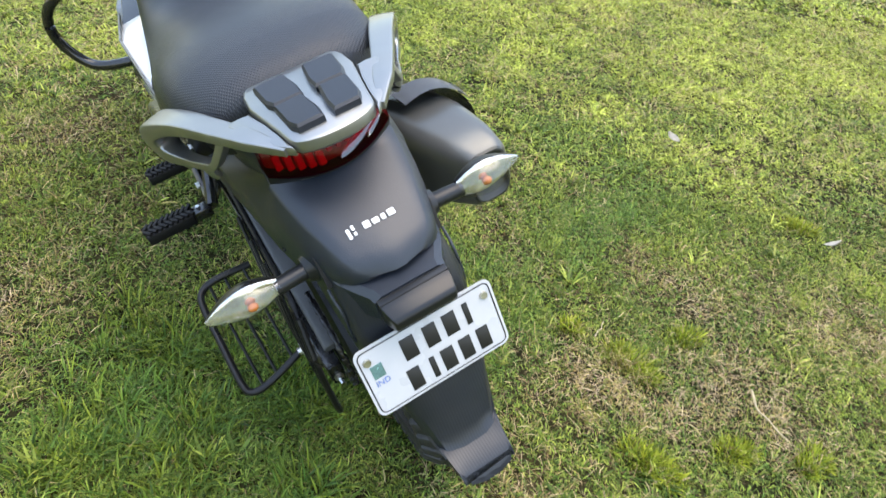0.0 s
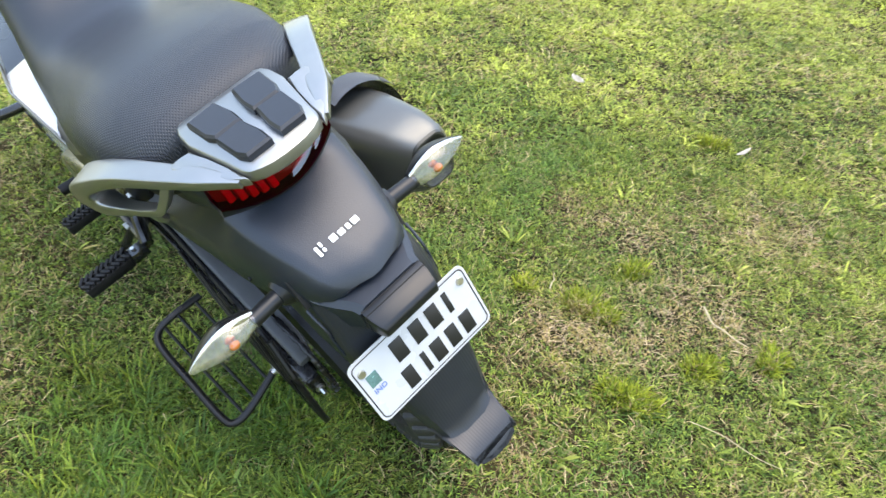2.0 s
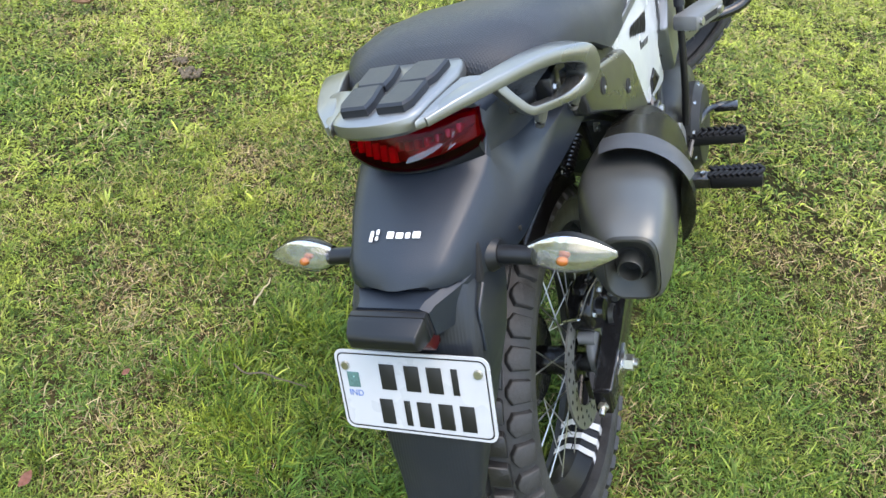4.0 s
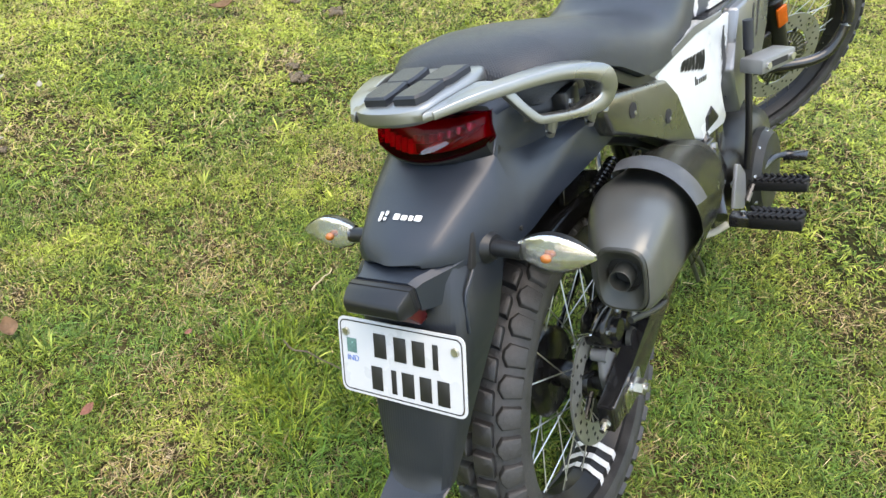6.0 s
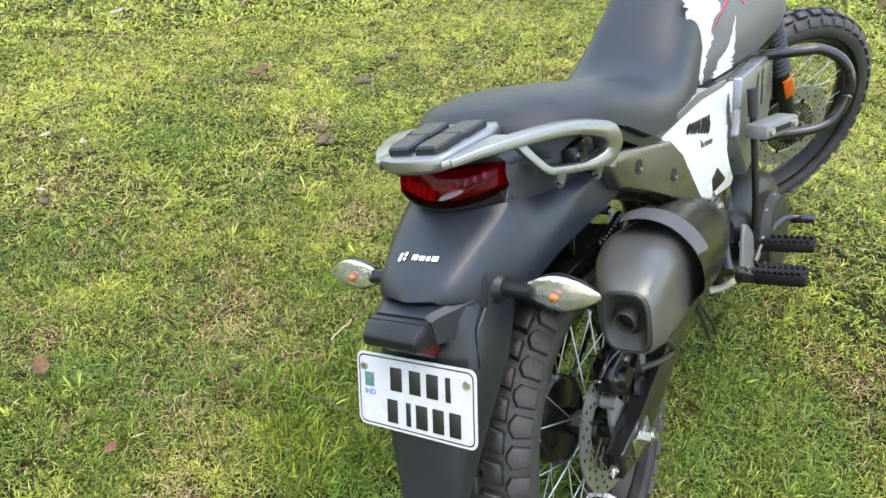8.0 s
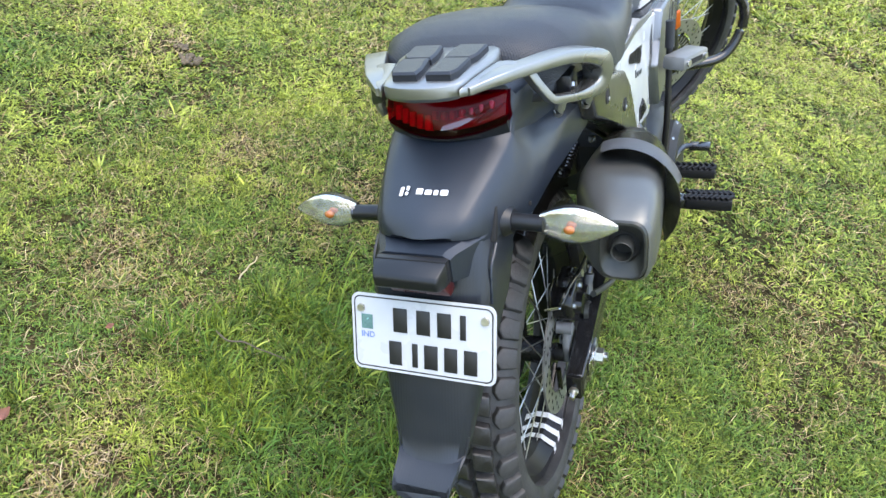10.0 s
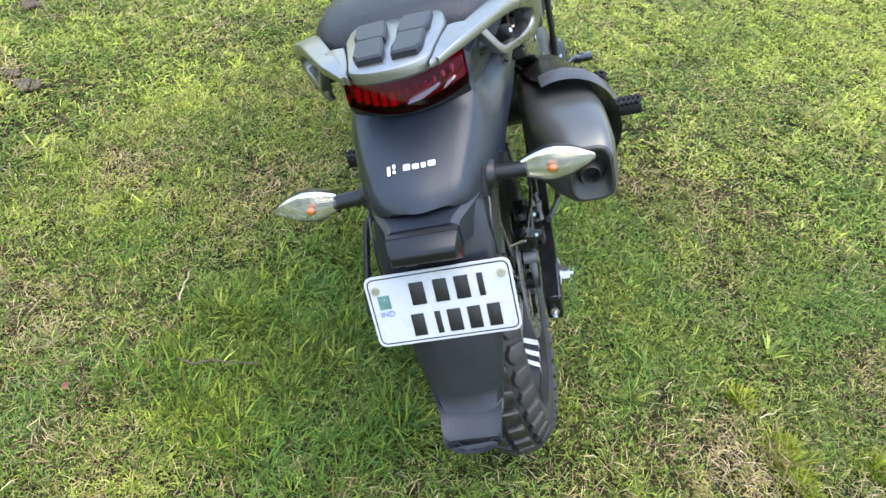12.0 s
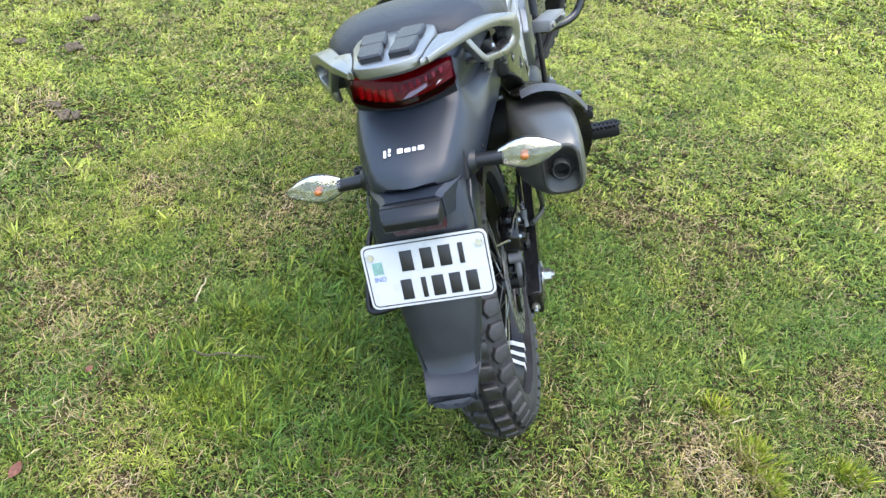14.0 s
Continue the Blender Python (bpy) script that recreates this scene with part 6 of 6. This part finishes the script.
def make_motorcycle():
    bike = new("motorcycle")
    bike.matrix_world = BIKE_PLACE
    tagged(bike, "dual-sport motorcycle leaning on its side stand in grass", "motorcycle")
    make_tail(bike)
    make_plate(bike)
    make_tail_light(bike)
    make_rack(bike)
    for s in (-1, 1):
        make_indicator(bike, s)
    make_seat(bike)
    make_tank_and_sides(bike)
    make_exhaust(bike)
    make_rear_running_gear(bike)
    make_cage(bike)
    make_middle(bike)
    make_front(bike)
    return bike


# ---- small things lying in the grass ----
def make_leaf(name, x, y, z, length, width, yaw, tilt, mat, label, curl=0.5):
    rings = []
    for i in range(9):
        t = i / 8
        a = width / 2 * math.sin(math.pi * min(max(t, 0.04), 0.97)) ** 0.8
        lift = curl * length * (t - 0.5) ** 2
        rings.append([(-a, (t - 0.5) * length, lift + a * 0.5 * curl), (-a * 0.5, (t - 0.5) * length, lift + a * 0.15 * curl), (0, (t - 0.5) * length, lift), (a * 0.5, (t - 0.5) * length, lift + a * 0.2 * curl), (a, (t - 0.5) * length, lift + a * 0.6 * curl)])
    bm = loft(rings, closed=False, cap=False)
    bmesh.ops.solidify(bm, geom=bm.faces[:], thickness=0.0008)
    ob = part(name, bm, mat, None)
    ob.matrix_world = pose(x, y, z, tilt, 4, yaw)
    return tagged(ob, label, "leaf", "fallen leaves")


def make_twig(x, y, z, length, yaw, r, mat, label, seed, bend=0.0):
    rnd = random.Random(seed)
    pts = [(length * (i / 5 - 0.5), (rnd.uniform(-0.035, 0.035) + bend * (1 - (i / 2.5 - 1) ** 2)) * length, rnd.uniform(-0.01, 0.015) * length) for i in range(6)]
    ob = part("twig", tube(pts, r, 8, 4, radii=(r, r, r * 0.8, r * 0.6)), mat, None)
    ob.matrix_world = pose(x, y, z, 0, 0, yaw)
    return tagged(ob, label, "twig", "twigs in the grass")


def make_litter():
    pale = material("pale_dry_leaf", (0.48, 0.44, 0.38), 0.7, vary=0.2, scale=200)
    brown = material("brown_dry_leaf", (0.24, 0.14, 0.075), 0.7, vary=0.3, scale=200)
    red = material("reddish_dry_leaf", (0.30, 0.13, 0.09), 0.7, vary=0.3, scale=200)
    straw = material("straw_stalk", (0.40, 0.33, 0.20), 0.7, vary=0.2, scale=200)
    bark = material("grey_twig_bark", (0.09, 0.07, 0.045), 0.8, vary=0.3, scale=200)
    clod = material("dry_dung_clod", (0.11, 0.085, 0.055), 0.95, vary=0.4, scale=90, bump=1.0, bump_scale=120)
    make_leaf("dry_leaf", 1.09, 2.443, 0.02, 0.065, 0.045, 30, 10, pale, "pale curled dry leaf on the grass", 0.8)
    make_leaf("dry_leaf", 1.496, 1.857, 0.01, 0.10, 0.018, 120, 5, pale, "narrow pale dry leaf on the grass", 0.3)
    make_leaf("dry_leaf", -2.637, 0.997, 0.02, 0.13, 0.065, 8, 10, brown, "large brown dry leaf on the grass", 1.1)
    make_leaf("dry_leaf", -0.514, 0.171, 0.015, 0.035, 0.024, 20, 20, red, "small reddish dry leaf on the grass", 0.9)
    make_leaf("dry_leaf", -0.85, 0.03, 0.012, 0.06, 0.04, 100, 12, brown, "brown dry leaf on the grass", 0.8)
    make_leaf("dry_leaf", -0.648, 0.414, 0.02, 0.02, 0.016, 0, 12, red, "tiny pinkish leaf on the grass", 0.9)
    make_leaf("dry_leaf", -3.86, 0.45, 0.02, 0.10, 0.045, 20, 8, pale, "pale dry leaf far out on the grass", 0.6)
    make_leaf("dry_leaf", -4.39, 0.40, 0.02, 0.12, 0.06, 350, 12, pale, "pale curled leaf far out on the grass", 0.8)
    for i, (x, y, length) in enumerate(((-2.286, 0.054, 0.045), (-2.172, 0.185, 0.04), (-1.819, 0.034, 0.035))):
        make_leaf("dry_leaf", x, y, 0.004, length, length * 0.55, 70 * i + 15, 9, pale, "small pale dry leaf on the grass", 0.7)
    make_twig(-0.71, 0.775, 0.006, 0.10, 125, 0.0024, straw, "short pale straw twig on the grass", 1)
    make_twig(-0.46, 0.66, 0.008, 0.18, 35, 0.0022, bark, "thin dark forked twig on the grass", 2)
    make_twig(0.84, 0.755, 0.012, 0.20, -50, 0.0010, straw, "long thin pale stalk on the grass", 3, 0.04)
    make_twig(1.003, 1.09, 0.012, 0.154, -77, 0.0024, straw, "bent pale stalk on the grass", 4, -0.14)
    make_twig(0.62, 1.33, 0.005, 0.07, 60, 0.0016, straw, "thin pale stalk on the grass", 5)
    wood = material("weathered_stake_wood", (0.20, 0.125, 0.075), 0.85, vary=0.35, scale=60, bump=0.8, bump_scale=80)
    bm = loft([[(q * math.cos(a) * (1 + 0.12 * math.sin(3 * a + h * 9)) + 0.04 * h * h, q * math.sin(a), h) for a in (2 * math.pi * j / 10 for j in range(10))] for h, q in ((-0.05, 0.026), (0.08, 0.024), (0.22, 0.021), (0.38, 0.022), (0.50, 0.019), (0.56, 0.012))])
    stake = part("wooden_stake", bm, wood, None, "", 50)
    stake.matrix_world = pose(-2.64, 5.59, GROUND_Z, 4, -3, 20)
    tagged(stake, "weathered brown wooden stake in the lawn", "stake")
    for i, (x, y, r) in enumerate(((-2.483, 1.474, 0.035), (-1.893, 1.103, 0.032), (-2.75, 1.75, 0.028), (-2.676, 1.348, 0.022), (-1.998, 1.114, 0.024), (-1.769, 0.043, 0.018))):
        bm, rnd = bmesh.new(), random.Random(40 + i)
        for j in range(26):
            d, t, q = r * 1.3 * rnd.random() ** 0.7, rnd.uniform(0, 6.28), r * rnd.uniform(0.16, 0.38)
            lump = bmesh.new()
            bmesh.ops.create_icosphere(lump, subdivisions=2, radius=q)
            for v in lump.verts:
                v.co *= 1 + 0.5 * noise.noise(v.co * (1.6 / q) + Vector((j * 5, i * 3, 0)))
            lump.transform(Matrix.Translation((d * math.cos(t), d * math.sin(t), 0.2 * q + 0.15 * max(r - d, 0))))
            add_bm(bm, lump)
        ob = part("dung_clod", bm, clod, None, "", 180)
        ob.matrix_world = pose(x, y, -0.012)
        tagged(ob, "dry crumbling brown clod in the grass", "clod", "clods in the grass")


make_ground()
make_lawn()
make_motorcycle()
make_litter()
